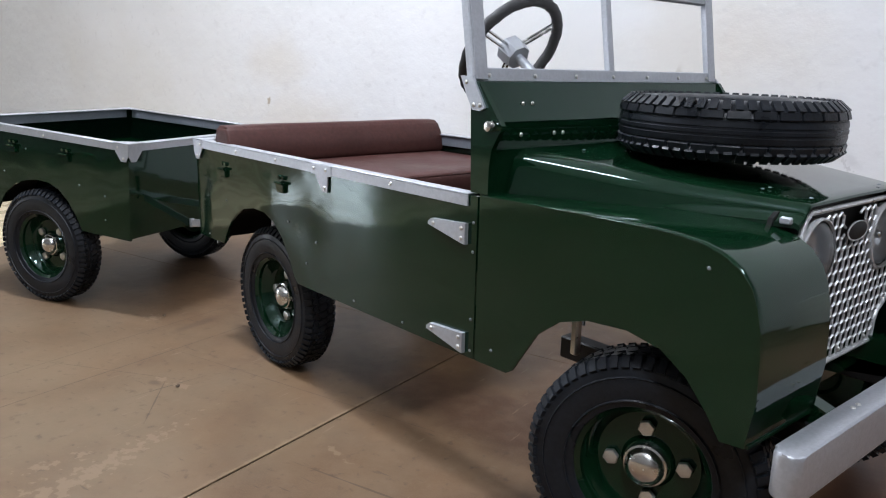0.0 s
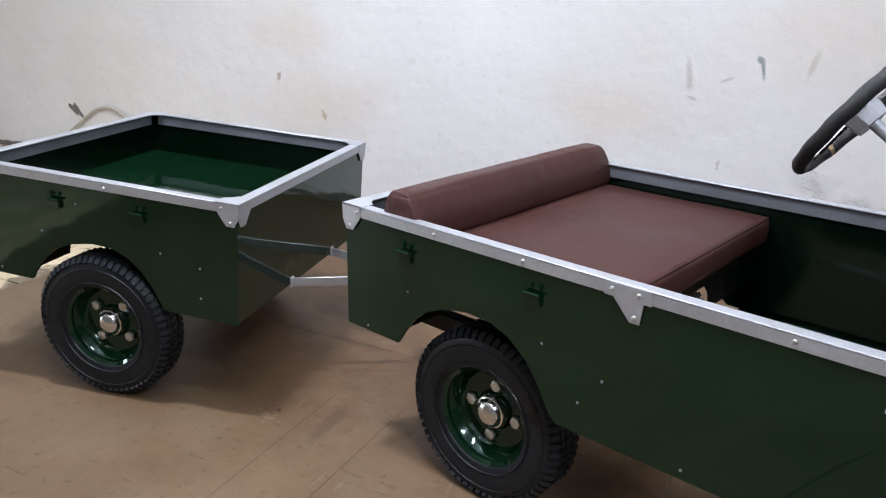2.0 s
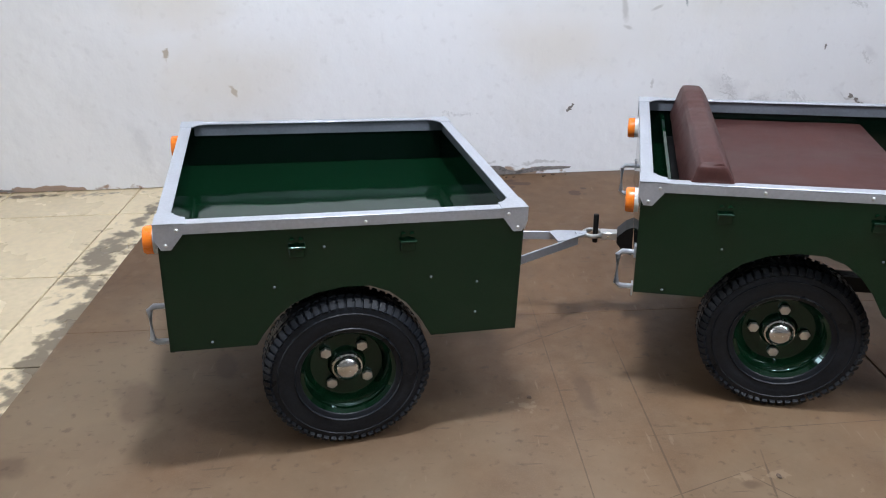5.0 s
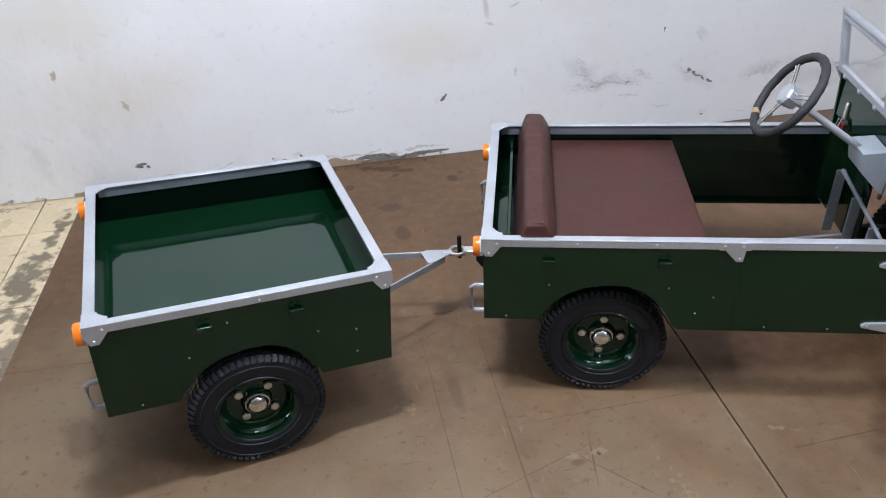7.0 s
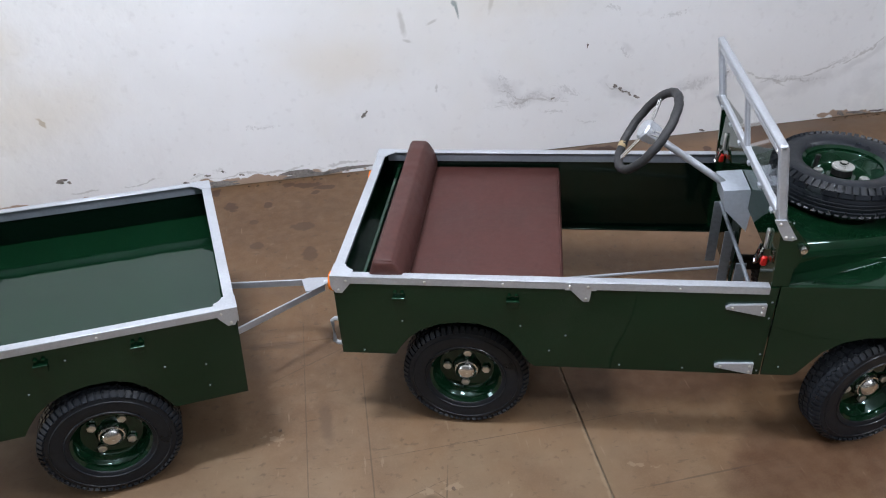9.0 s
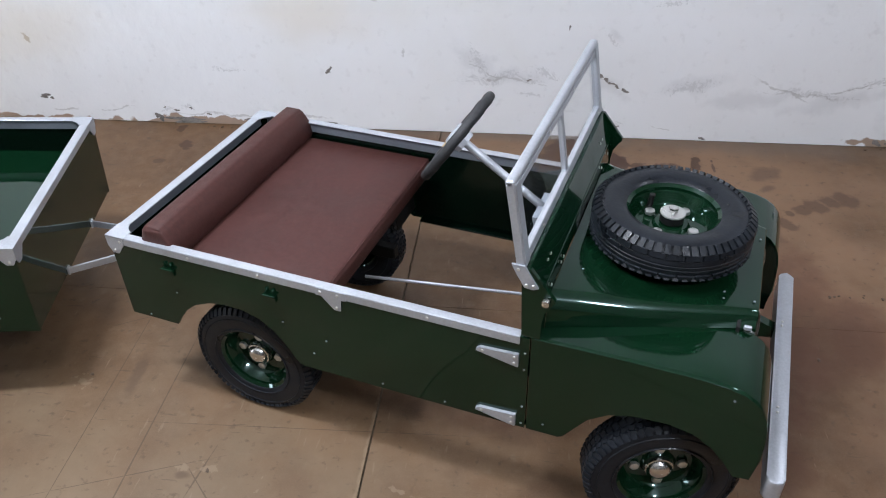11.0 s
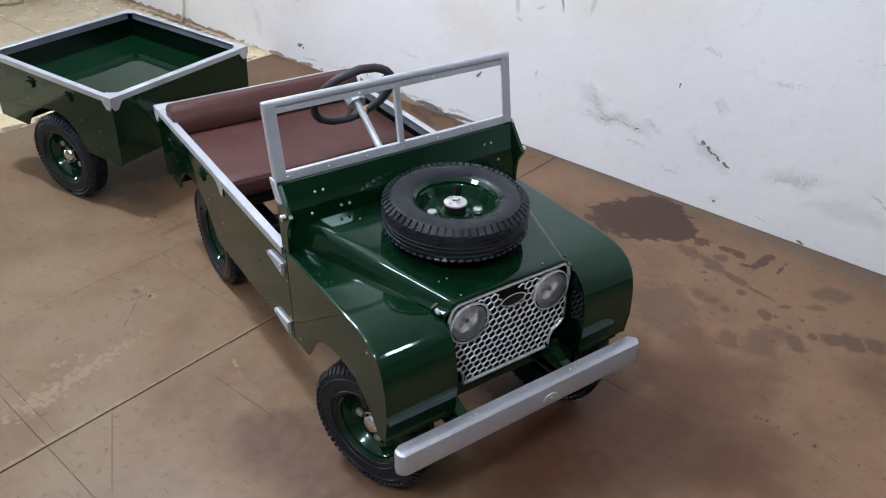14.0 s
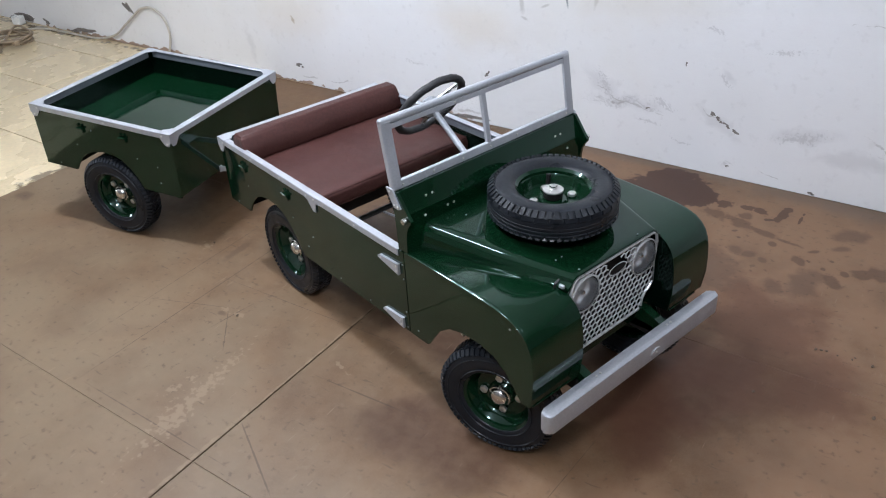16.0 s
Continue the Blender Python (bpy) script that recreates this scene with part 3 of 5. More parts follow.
# chips and holes in the wall's plaster
def chip(u, z, w, h, seed, lean=0.0):
    rnd = random.Random(seed)
    n = 26
    phase = [rnd.uniform(0, 2 * math.pi) for _ in range(5)]
    pts = []
    for i in range(n):
        a = 2 * math.pi * i / n
        r = 0.78 + sum(0.30 / (k + 1) * math.sin((k + 2) * a + phase[k]) for k in range(5)) + rnd.uniform(-0.08, 0.08)
        x, y = w / 2 * r * math.cos(a), h / 2 * r * math.sin(a)
        pts.append((u + x * math.cos(lean) - y * math.sin(lean), z + x * math.sin(lean) + y * math.cos(lean)))
    return part("plaster_chip", prism(pts, "y", V0 - 0.0015, V0 + 0.01), CHIP, wall_north, smooth=0)


CHIPS = [(-0.276, 0.308, 0.040, 0.022, 0.3), (-0.262, 0.324, 0.020, 0.016, 0.9), (0.873, 0.553, 0.010, 0.026, 0.1), (-1.80, 0.130, 0.065, 0.030, -0.1), (-1.765, 0.118, 0.030, 0.014, 0), (-3.615, 0.312, 0.060, 0.16, 0.75),
         (1.035, 0.322, 0.045, 0.016, -0.5), (1.062, 0.304, 0.034, 0.018, -0.4), (1.088, 0.286, 0.040, 0.014, -0.3), (1.115, 0.270, 0.030, 0.016, -0.5), (1.155, 0.250, 0.046, 0.018, -0.2), (0.70, 0.291, 0.028, 0.010, 0.1),
         (1.14, 0.062, 0.018, 0.012, 0), (1.55, 0.012, 0.04, 0.014, 0)]
FOOT_CHIPS = [(2.36, 0.020, 0.05, 0.035, 0), (2.46, 0.014, 0.14, 0.022, 0), (2.58, 0.012, 0.08, 0.018, 0), (-1.05, 0.016, 0.30, 0.035, 0), (-0.62, 0.020, 0.34, 0.045, 0), (-0.40, 0.022, 0.22, 0.04, 0.05), (-1.20, 0.030, 0.05, 0.05, 0),
         (-1.10, 0.070, 0.030, 0.016, 0), (-1.02, 0.085, 0.020, 0.012, 0), (-1.16, 0.085, 0.014, 0.012, 0), (-0.93, 0.055, 0.03, 0.014, 0), (-4.35, 0.035, 0.34, 0.06, 0.1), (-5.3, 0.03, 0.6, 0.08, 0), (-3.0, 0.012, 0.2, 0.02, 0), (-4.9, 0.04, 0.10, 0.05, 0)]
for i, (u, z, w, h, lean) in enumerate(CHIPS + FOOT_CHIPS):
    chip(u, z, w, h, 20 + i, lean)

# crumbs of dirt on the boards and at the wall's foot
rnd = random.Random(3)
crumbs = bmesh.new()
SPOTS = [(1.828, 0.354), (1.846, 0.360), (1.863, 0.364), (1.90, 0.358), (1.948, 0.362), (1.955, 0.375), (2.013, 0.358), (2.142, 0.369), (2.224, 0.273), (2.062, 0.092), (1.70, 0.02), (-0.703, -0.259), (-0.18, -0.60)]
SPOTS += [(rnd.uniform(2.3, 2.62), 1.50 - 0.03 * rnd.random()) for _ in range(14)] + [(rnd.uniform(-1.25, -0.25), 1.50 - 0.03 * rnd.random()) for _ in range(16)]
for u, v in SPOTS:
    size = rnd.uniform(0.003, 0.007)
    r = bmesh.ops.create_icosphere(crumbs, subdivisions=1, radius=size, matrix=Matrix.Translation((u, v, size * 0.4)) @ Matrix.Rotation(rnd.uniform(0, 6), 4, "Z") @ Matrix.Diagonal((1.4, 1, 0.6, 1)))
    for w in r["verts"]:
        w.co += Vector((rnd.uniform(-1, 1), rnd.uniform(-1, 1), rnd.uniform(-0.3, 0.3))) * size * 0.3
        w.co.z = max(w.co.z, 0.0)
tagged(part("dirt_crumbs", crumbs, CRUMB, None, smooth=0, m=WALL), "small brown crumbs of dirt and plaster on the boards", "dirt crumbs", kind="stuff")

# a cable against the wall and lying on the tiles
def cable(name, pts, r, label, mat=CABLE):
    fine = []
    P = [Vector(p) for p in pts]
    for i in range(len(P) - 1):
        a, b, c, d = P[max(i - 1, 0)], P[i], P[i + 1], P[min(i + 2, len(P) - 1)]
        for s in range(8):
            t = s / 8
            fine.append(0.5 * ((2 * b) + (c - a) * t + (2 * a - 5 * b + 4 * c - d) * t * t + (3 * b - a - 3 * c + d) * t ** 3))
    fine.append(P[-1])
    ob = part(name, tube(fine, r, 7), mat, None, m=WALL)
    return tagged(ob, label, "cable")


cable("cable", [(-3.19, 1.49, 0.008), (-3.135, 1.497, 0.16), (-3.17, 1.50, 0.285), (-3.28, 1.50, 0.348), (-3.42, 1.50, 0.333), (-3.55, 1.495, 0.255), (-3.69, 1.49, 0.165), (-3.86, 1.485, 0.065), (-4.10, 1.48, 0.010), (-4.30, 1.465, 0.008), (-4.56, 1.46, 0.008), (-4.83, 1.44, 0.008), (-4.98, 1.35, 0.008), (-5.02, 1.20, 0.008), (-4.86, 1.08, 0.010)], 0.009, "grey electric cable arching against the white wall")
rnd = random.Random(7)
coil = []
for i in range(34):
    a, k = i * 0.83, 0.55 + 0.45 * rnd.random()
    coil.append((-4.74 + 0.24 * k * math.cos(a), 1.06 + 0.21 * k * math.sin(a), 0.010 + 0.0016 * i + 0.022 * rnd.random()))
coil += [(-4.62, 0.92, 0.02), (-4.55, 0.86, 0.009), (-4.62, 0.70, 0.009), (-4.9, 0.5, 0.009)]
tangle = cable("extension_cord", coil, 0.0095, "beige extension cord lying tangled on the cream tiles", CORD)
part("plug", box(-4.58, -4.50, 0.98, 1.03, 0.03, 0.075, 0.010), CORD, tangle, "beige plastic plug", 35)
box_ob = part("junction_box", box(-0.05, 0.05, -0.035, 0.035, 0, 0.075, 0.008), WHITE_PL, None, m=WALL @ pose(-5.24, 1.44, -0.004, 0, 0, 15))
tagged(box_ob, "small white plastic junction box on tiles by the wall", "junction box")
locker = thing("white_locker", WALL @ pose(2.86, 1.36, 0.0), "small white plastic locker standing by the wall", "locker")
part("body", box(-0.17, 0.17, -0.13, 0.13, 0.0, 0.44, 0.018, seg=3), WHITE_PL, locker, smooth=35)
part("top_post", box(-0.13, -0.10, -0.10, -0.07, 0.44, 0.62, 0.004), GREY, locker, "dark grey post")


# ---- wheels, shared meshes ----
WS = 1.042                # all wheels are cut from one pattern


def tyre_mesh():
    prof = [(0.104, -0.030), (0.110, -0.038), (0.128, -0.043), (0.150, -0.044), (0.166, -0.042), (0.179, -0.037), (0.1855, -0.028), (0.187, 0.0),
            (0.1855, 0.028), (0.179, 0.037), (0.166, 0.042), (0.150, 0.044), (0.128, 0.043), (0.110, 0.038), (0.104, 0.030)]
    bm = lathe(prof, 64)
    for r in (0.121, 0.158):          # moulded rings on the sidewall
        for s in (-1, 1):
            ring = lathe([(r - 0.002, s * 0.0425), (r, s * 0.0452), (r + 0.002, s * 0.0425)], 48)
            me = bpy.data.meshes.new("tmp")
            ring.to_mesh(me)
            ring.free()
            bm.from_mesh(me)
            bpy.data.meshes.remove(me)
    n = 62
    for i in range(n):
        a = 2 * math.pi * i / n
        for s in (-1, 1):             # shoulder lugs
            m = Matrix.Rotation(a + (math.pi / n if s > 0 else 0), 4, "Y") @ Matrix.Translation((0.1795, s * 0.0345, 0)) @ Matrix.Rotation(s * radians(48), 4, "Z")
            box(-0.005, 0.0052, -0.0105, 0.0095, -0.0058, 0.0058, 0, bm, m)
            m = Matrix.Rotation(a + (math.pi / n if s > 0 else 0), 4, "Y") @ Matrix.Translation((0.1862, s * 0.0205, 0)) @ Matrix.Rotation(s * radians(24), 4, "X")
            box(-0.005, 0.0032, -0.0062, 0.0062, -0.0066, 0.0066, 0, bm, m)
        m = Matrix.Rotation(a, 4, "Y") @ Matrix.Translation((0.1868, 0, 0)) @ Matrix.Rotation(radians(20), 4, "X")
        box(-0.005, 0.0032, -0.0105, 0.0105, -0.0072, 0.0072, 0, bm, m)
    bmesh.ops.scale(bm, vec=(WS, 1.04, WS), verts=bm.verts)
    return link_mesh("tyre", bm, RUBBER, 35)


def ribbed_tyre_mesh():
    def crown(w):
        return 0.1878 - 6.5 * w * w
    prof = [(0.104, -0.030), (0.110, -0.038), (0.124, -0.0435), (0.143, -0.0465), (0.158, -0.0455), (0.169, -0.0415), (0.1765, -0.0365)]
    for a, b in ((-0.032, -0.021), (-0.0175, -0.007), (-0.0035, 0.0035), (0.007, 0.0175), (0.021, 0.032)):
        prof += [(crown(a) - 0.0012, a), (crown(a), a + 0.0008), (crown(b), b - 0.0008), (crown(b) - 0.0012, b)]
    prof += [(r, -w) for r, w in reversed(prof[:7])]
    bm = lathe(prof, 72)
    n = 60
    for i in range(n):
        for s in (-1, 1):
            turn = Matrix.Rotation(2 * math.pi * (i + 0.5 * (s > 0)) / n, 4, "Y")
            m = turn @ Matrix.Translation((0.1752, s * 0.0365, 0)) @ Matrix.Rotation(s * radians(50), 4, "Z")
            box(-0.005, 0.0062, -0.0125, 0.0095, -0.0060, 0.0060, 0, bm, m)
            if i % 2 == 0:
                m = turn @ Matrix.Translation((0.1838, s * 0.0265, 0)) @ Matrix.Rotation(s * radians(17), 4, "Z")
                box(-0.004, 0.0024, -0.0068, 0.0068, -0.0172, 0.0172, 0.001, bm, m)
    bmesh.ops.scale(bm, vec=(WS, 1.04, WS), verts=bm.verts)
    return link_mesh("tyre", bm, RUBBER, 35)


TYRE, TYRE_RIBBED = tyre_mesh(), ribbed_tyre_mesh()
# outer side is -y
RIM = link_mesh("rim", lathe([(0.106, 0.034), (0.100, 0.030), (0.097, -0.010), (0.100, -0.030), (0.108, -0.037), (0.109, -0.034), (0.103, -0.026), (0.095, -0.018), (0.090, 0.002), (0.083, 0.011), (0.078, 0.012), (0.044, 0.012), (0.038, 0.004), (0.0, 0.002)], 48), GREEN, 35)
HUBCAP = link_mesh("hub_cap", lathe([(0.036, 0.003), (0.0375, -0.006), (0.0365, -0.009), (0.033, -0.0105), (0.0325, -0.013), (0.030, -0.0155), (0.0295, -0.0175), (0.024, -0.0225), (0.016, -0.0262), (0.007, -0.0278), (0.0, -0.028)], 32), CHROME, 35)
NUT = link_mesh("wheel_nut", cyl((0, 0, 0), (0, -0.011, 0), 0.0140, 6, bev=0.0025), STEEL, 30)


def wheel(parent, x, y, z, outer=-1, turn=0.0, tilt=None, name="wheel", spare=False, steer=0.0):
    w = new(name)
    w.parent = parent
    w.empty_display_size = 0.03
    flip = Matrix.Rotation(0 if outer < 0 else math.pi, 4, "Z")
    w.matrix_basis = Matrix.Translation((x, y, z)) @ (tilt or Matrix.Identity(4)) @ Matrix.Rotation(radians(steer), 4, "Z") @ flip @ Matrix.Rotation(radians(turn), 4, "Y")
    part("tyre", TYRE_RIBBED if spare else TYRE, RUBBER, w, "black rubber tyre with ribbed tread" if spare else "black rubber tyre with blocky tread")
    part("rim", RIM, GREEN, w, "dark green steel rim", m=Matrix.Diagonal((WS, 1, WS, 1)))
    if not spare:
        part("hub_cap", HUBCAP, CHROME, w, "chrome hub cap")
    for i in range(4):
        a = radians(90 * i + 20)
        part("wheel_nut", NUT, STEEL, w, m=Matrix.Translation((0.0615 * math.cos(a), 0.010, 0.0615 * math.sin(a))))
    return w


SCREW = link_mesh("screw", lathe([(0.0043, 0.0), (0.0038, -0.0016), (0.0021, -0.0026), (0.0, -0.003)], 10), STEEL, 60)
SCREW_G = link_mesh("screw", lathe([(0.0032, 0.0), (0.0026, -0.0014), (0.0, -0.0019)], 8), GREY, 60)


def screw(parent, x, y, z, face="-y", mesh=None):
    rot = {"-y": Matrix.Identity(4), "+y": Matrix.Rotation(math.pi, 4, "Z"), "+x": Matrix.Rotation(math.pi / 2, 4, "Z"), "-x": Matrix.Rotation(-math.pi / 2, 4, "Z"), "+z": Matrix.Rotation(-math.pi / 2, 4, "X")}[face]
    return part("screw", mesh or SCREW, STEEL, parent, m=Matrix.Translation((x, y, z)) @ rot)


HW = 0.400                # half the body's width
ARCH = [(-0.205, 0.000), (-0.190, 0.025), (-0.158, 0.068), (-0.122, 0.098), (-0.070, 0.121), (-0.010, 0.132), (0.050, 0.130), (0.095, 0.112), (0.134, 0.080), (0.165, 0.040), (0.195, -0.012), (0.212, -0.028)]


def tub_side(x0, x1, zr, zf, ztop, s, parent, dents=()):
    """One side sheet with a wheel arch; s = -1 right, 1 left."""
    bottom = [(x0, zr)] + [(x, zr + dz if i < 10 else max(zr + dz, zf)) for i, (x, dz) in enumerate(ARCH)] + [(0.235, zf), (x1, zf)]
    return part("side_panel", strip_panel(bottom, [(x0, ztop), (x1, ztop)], s, s * HW, 0.008, 14, dents), GREEN, parent, smooth=30)


# thin sheet that carries the darker inner colour
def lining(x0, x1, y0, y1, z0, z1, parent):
    return part("inner_lining", box(x0, x1, y0, y1, z0, z1), INNER, parent, "near-black inner face", 0)


def rail_x(x0, x1, s, z, parent):
    bm = box(x0, x1, s * (HW + 0.004), s * (HW - 0.022), z - 0.004, z, 0.0012)
    box(x0, x1, s * (HW + 0.004), s * (HW + 0.001), z - 0.024, z - 0.004, 0, bm)
    rail = part("top_rail", bm, SILVER, parent, "silver painted angle rail")
    part("rail_flange", box(x0 + 0.03, x1, s * (HW - 0.009), s * (HW - 0.016), z - 0.038, z - 0.004, 0.001), FLANGE, rail, "dull grey inner flange")
    return rail


def rail_y(x, s, z, parent):
    """Cross rail at the end x; s = -1 for the rear end, 1 for the front."""
    bm = box(x + s * 0.004, x - s * 0.026, -HW + 0.022, HW - 0.022, z - 0.004, z + 0.0004, 0.0012)
    box(x + s * 0.004, x + s * 0.001, -HW, HW, z - 0.024, z - 0.004, 0, bm)
    rail = part("top_rail", bm, SILVER, parent, "silver painted angle rail")
    part("rail_flange", box(x - s * 0.009, x - s * 0.014, -HW + 0.03, HW - 0.03, z - 0.038, z - 0.004), FLANGE, rail, "dull grey inner flange", 0)
    return rail


def corner_bracket(x, sx, sy, z, parent):
    """Folded silver gusset on a corner of the tub."""
    y = sy * (HW + 0.0055)
    xe = x + sx * 0.0055
    bm = prism([(xe, z + 0.001), (xe - sx * 0.056, z + 0.001), (xe - sx * 0.056, z - 0.026), (xe - sx * 0.032, z - 0.057), (xe - sx * 0.012, z - 0.057), (xe, z - 0.034)], "y", y, y - sy * 0.003)
    yo = sy * (HW + 0.005)
    prism([(yo, z), (yo - sy * 0.056, z), (yo - sy * 0.056, z - 0.026), (yo - sy * 0.032, z - 0.057), (yo - sy * 0.012, z - 0.057), (yo, z - 0.034)], "x", xe, xe - sx * 0.003, bm)
    prism([(xe, y), (xe - sx * 0.062, y), (xe - sx * 0.062, y - sy * 0.036), (xe - sx * 0.052, y - sy * 0.040), (xe - sx * 0.040, y - sy * 0.052), (xe - sx * 0.036, y - sy * 0.062), (xe, y - sy * 0.062)], "z", z + 0.0012, z - 0.0015, bm)
    b = part("corner_bracket", bm, SILVER, parent, "silver folded corner gusset", smooth=0)
    f = "-y" if sy < 0 else "+y"
    screw(b, xe - sx * 0.046, y, z - 0.014, f), screw(b, xe - sx * 0.022, y, z - 0.047, f)
    return b


def panel_latch(x, z, s, parent):
    """Small green folding cleat on the side sheet."""
    y = s * HW
    bm = box(x - 0.017, x + 0.017, y, y + s * 0.010, z - 0.024, z - 0.002, 0.002)
    box(x - 0.018, x + 0.018, y, y + s * 0.012, z - 0.002, z + 0.001, 0.0008, bm)
    tube([(x - 0.018, y + s * 0.012, z), (x + 0.018, y + s * 0.012, z)], 0.0036, 12, bm)
    for dx in (-0.010, 0.010):
        cyl((x + dx, y, z + 0.014), (x + dx, y + s * 0.007, z + 0.013), 0.0055, 10, bm)
    return part("latch", bm, GREEN, parent, "small dark green cleat")


def rear_lamp(x, y, z, parent):
    """Round orange lamp with a white base, facing -x."""
    lamp = new("rear_lamp")
    lamp.parent = parent
    lamp.matrix_basis = Matrix.Translation((x, y, z)) @ Matrix.Rotation(math.pi / 2, 4, "Z") @ Matrix.Rotation(math.pi, 4, "Z")
    part("lamp_base", lathe([(0.0, 0.0), (0.030, 0.0), (0.030, -0.012), (0.0, -0.012)], 24), WHITE_PL, lamp, "white plastic lamp base")
    part("lens", lathe([(0.031, -0.011), (0.031, -0.026), (0.028, -0.031), (0.0, -0.033)], 24), ORANGE, lamp, "orange plastic lens")
    return lamp


def rear_handle(x, y, z0, z1, parent, bm=None):
    pts = [(x, y, z0), (x - 0.030, y, z0), (x - 0.040, y, z0 + 0.008), (x - 0.040, y, z1 - 0.008), (x - 0.030, y, z1), (x, y, z1)]
    bm = tube(pts, 0.0072, 8)
    box(x - 0.002, x + 0.002, y - 0.012, y + 0.012, z0 - 0.02, z0 + 0.010, 0, bm)
    box(x - 0.002, x + 0.002, y - 0.012, y + 0.012, z1 - 0.010, z1 + 0.02, 0, bm)
    return part("rear_handle", bm, SILVER, parent, "silver bent bar handle")


def inner_arch(x, s, zb, parent):
    """Dark wheel box behind the side sheet."""
    pts = [(x + 0.225 * math.cos(a), zb + 0.125 * math.sin(a) ** 0.8) for a in [math.pi * i / 14 for i in range(15)]]
    sec = [[(px, s * (HW - 0.010), pz) for px, pz in pts], [(px, s * (HW - 0.16), pz) for px, pz in pts]]
    return part("wheel_box", thicken(loft(sec), 0.004), BLACK, parent, "black wheel box")


# ---- the toy car ----
car = thing("toy_car", pose(0, 0.006, 0), "dark green child-size off-road toy car with silver rails, on hardboard", "toy car")
ZR, ZF, ZT = 0.310, 0.283, 0.598
XR, XD = -0.368, 0.842
for s in (-1, 1):
    tub_side(XR, XD + 0.015, ZR, ZF, ZT - 0.004, s, car, ((0.075, 0.485, 0.10, 0.06, 0.005), (0.16, 0.44, 0.05, 0.03, -0.0022), (-0.17, 0.50, 0.07, 0.05, 0.002), (0.26, 0.43, 0.07, 0.05, -0.0025), (0.55, 0.45, 0.16, 0.10, 0.003)) if s < 0 else ())
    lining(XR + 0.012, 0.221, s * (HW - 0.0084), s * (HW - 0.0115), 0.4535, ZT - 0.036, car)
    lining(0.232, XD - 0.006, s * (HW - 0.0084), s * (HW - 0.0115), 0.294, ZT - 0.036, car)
    rail_x(XR, XD - 0.008, s, ZT, car)
    corner_bracket(XR, -1, s, ZT, car)
    y = s * (HW + 0.0055)
    b = part("rail_bracket", prism([(0.292, ZT - 0.002), (0.378, ZT - 0.002), (0.378, ZT - 0.026), (0.364, ZT - 0.026), (0.360, ZT - 0.064), (0.342, ZT - 0.064), (0.308, ZT - 0.026), (0.292, ZT - 0.026)], "y", y, y - s * 0.003), SILVER, car, "silver pointed rail bracket", 0)
    f = "-y" if s < 0 else "+y"
    for x, z in ((0.305, ZT - 0.013), (0.355, ZT - 0.013), (0.350, ZT - 0.054)):
        screw(b, x, y, z, f)
    for x in (-0.10, 0.12, 0.60):
        screw(car, x, s * (HW + 0.004), ZT - 0.013, f)
    for x, z in ((-0.175, 0.440), (-0.30, 0.322), (0.17, 0.435), (0.30, 0.405), (0.255, 0.345), (0.46, 0.30), (0.64, 0.298), (0.848, 0.545), (0.848, 0.49), (0.848, 0.36), (0.848, 0.298), (1.32, 0.56), (0.905, 0.315)):
        screw(car, x, s * HW, z, f, SCREW_G)
    for x in (-0.178, 0.148):
        panel_latch(x, 0.530, s, car)
    for z in (0.524, 0.312):      # strap hinges
        h = part("hinge", prism([(0.728, z + 0.006), (0.738, z + 0.013), (0.800, z + 0.016), (0.834, z + 0.018), (0.834, z - 0.022), (0.822, z - 0.020), (0.738, z - 0.002), (0.728, z + 0.000)], "y", s * (HW + 0.009), s * HW), SILVER, car, "silver tapered strap hinge", 0)
        screw(h, 0.824, s * (HW + 0.009), z + 0.008, f), screw(h, 0.824, s * (HW + 0.009), z - 0.011, f), screw(h, 0.744, s * (HW + 0.009), z + 0.005, f)
    inner_arch(0.0, s, 0.325, car)
    wheel(car, 0.0, s * 0.318, 0.187, s, 25 if s < 0 else 50)
    wheel(car, 1.2, s * 0.322, 0.187, s, 15 if s < 0 else 70, steer=19)
    rear_lamp(XR - 0.002, s * 0.318, 0.520, car)
    rear_handle(XR - 0.001, s * 0.335, 0.292, 0.388, car)

part("tailgate", box(XR, XR + 0.008, -HW + 0.008, HW - 0.008, 0.330, ZT - 0.004), GREEN, car, smooth=0)
lining(XR + 0.0085, XR + 0.0115, -HW + 0.013, HW - 0.013, 0.4535, ZT - 0.036, car)
rail_y(XR, -1, ZT, car)
part("bed_floor", box(XR + 0.008, 0.230, -HW + 0.009, HW - 0.009, 0.440, 0.452), GREEN, car, smooth=0)
part("seat_back_board", box(-0.302, -0.290, -HW + 0.009, HW - 0.009, 0.452, 0.545, 0.002), GREEN, car, smooth=0)
part("seat_board", box(-0.288, 0.235, -HW + 0.010, HW - 0.010, 0.467, 0.477, 0.001), BLACK, car, smooth=0)
part("seat_front_board", box(0.222, 0.230, -HW + 0.010, HW - 0.010, 0.40, 0.440), BLACK, car, smooth=0)
for s in (-1, 1):
    part("floor_runner", box(0.25, 0.86, s * (HW - 0.009), s * (HW - 0.035), 0.283, 0.290, 0.001), INNER, car, smooth=0)
part("axle", cyl((0, -0.27, 0.187), (0, 0.27, 0.187), 0.012, 12), GREY, car)
part("axle", cyl((1.2, -0.27, 0.19), (1.2, 0.27, 0.19), 0.012, 12), GREY, car)
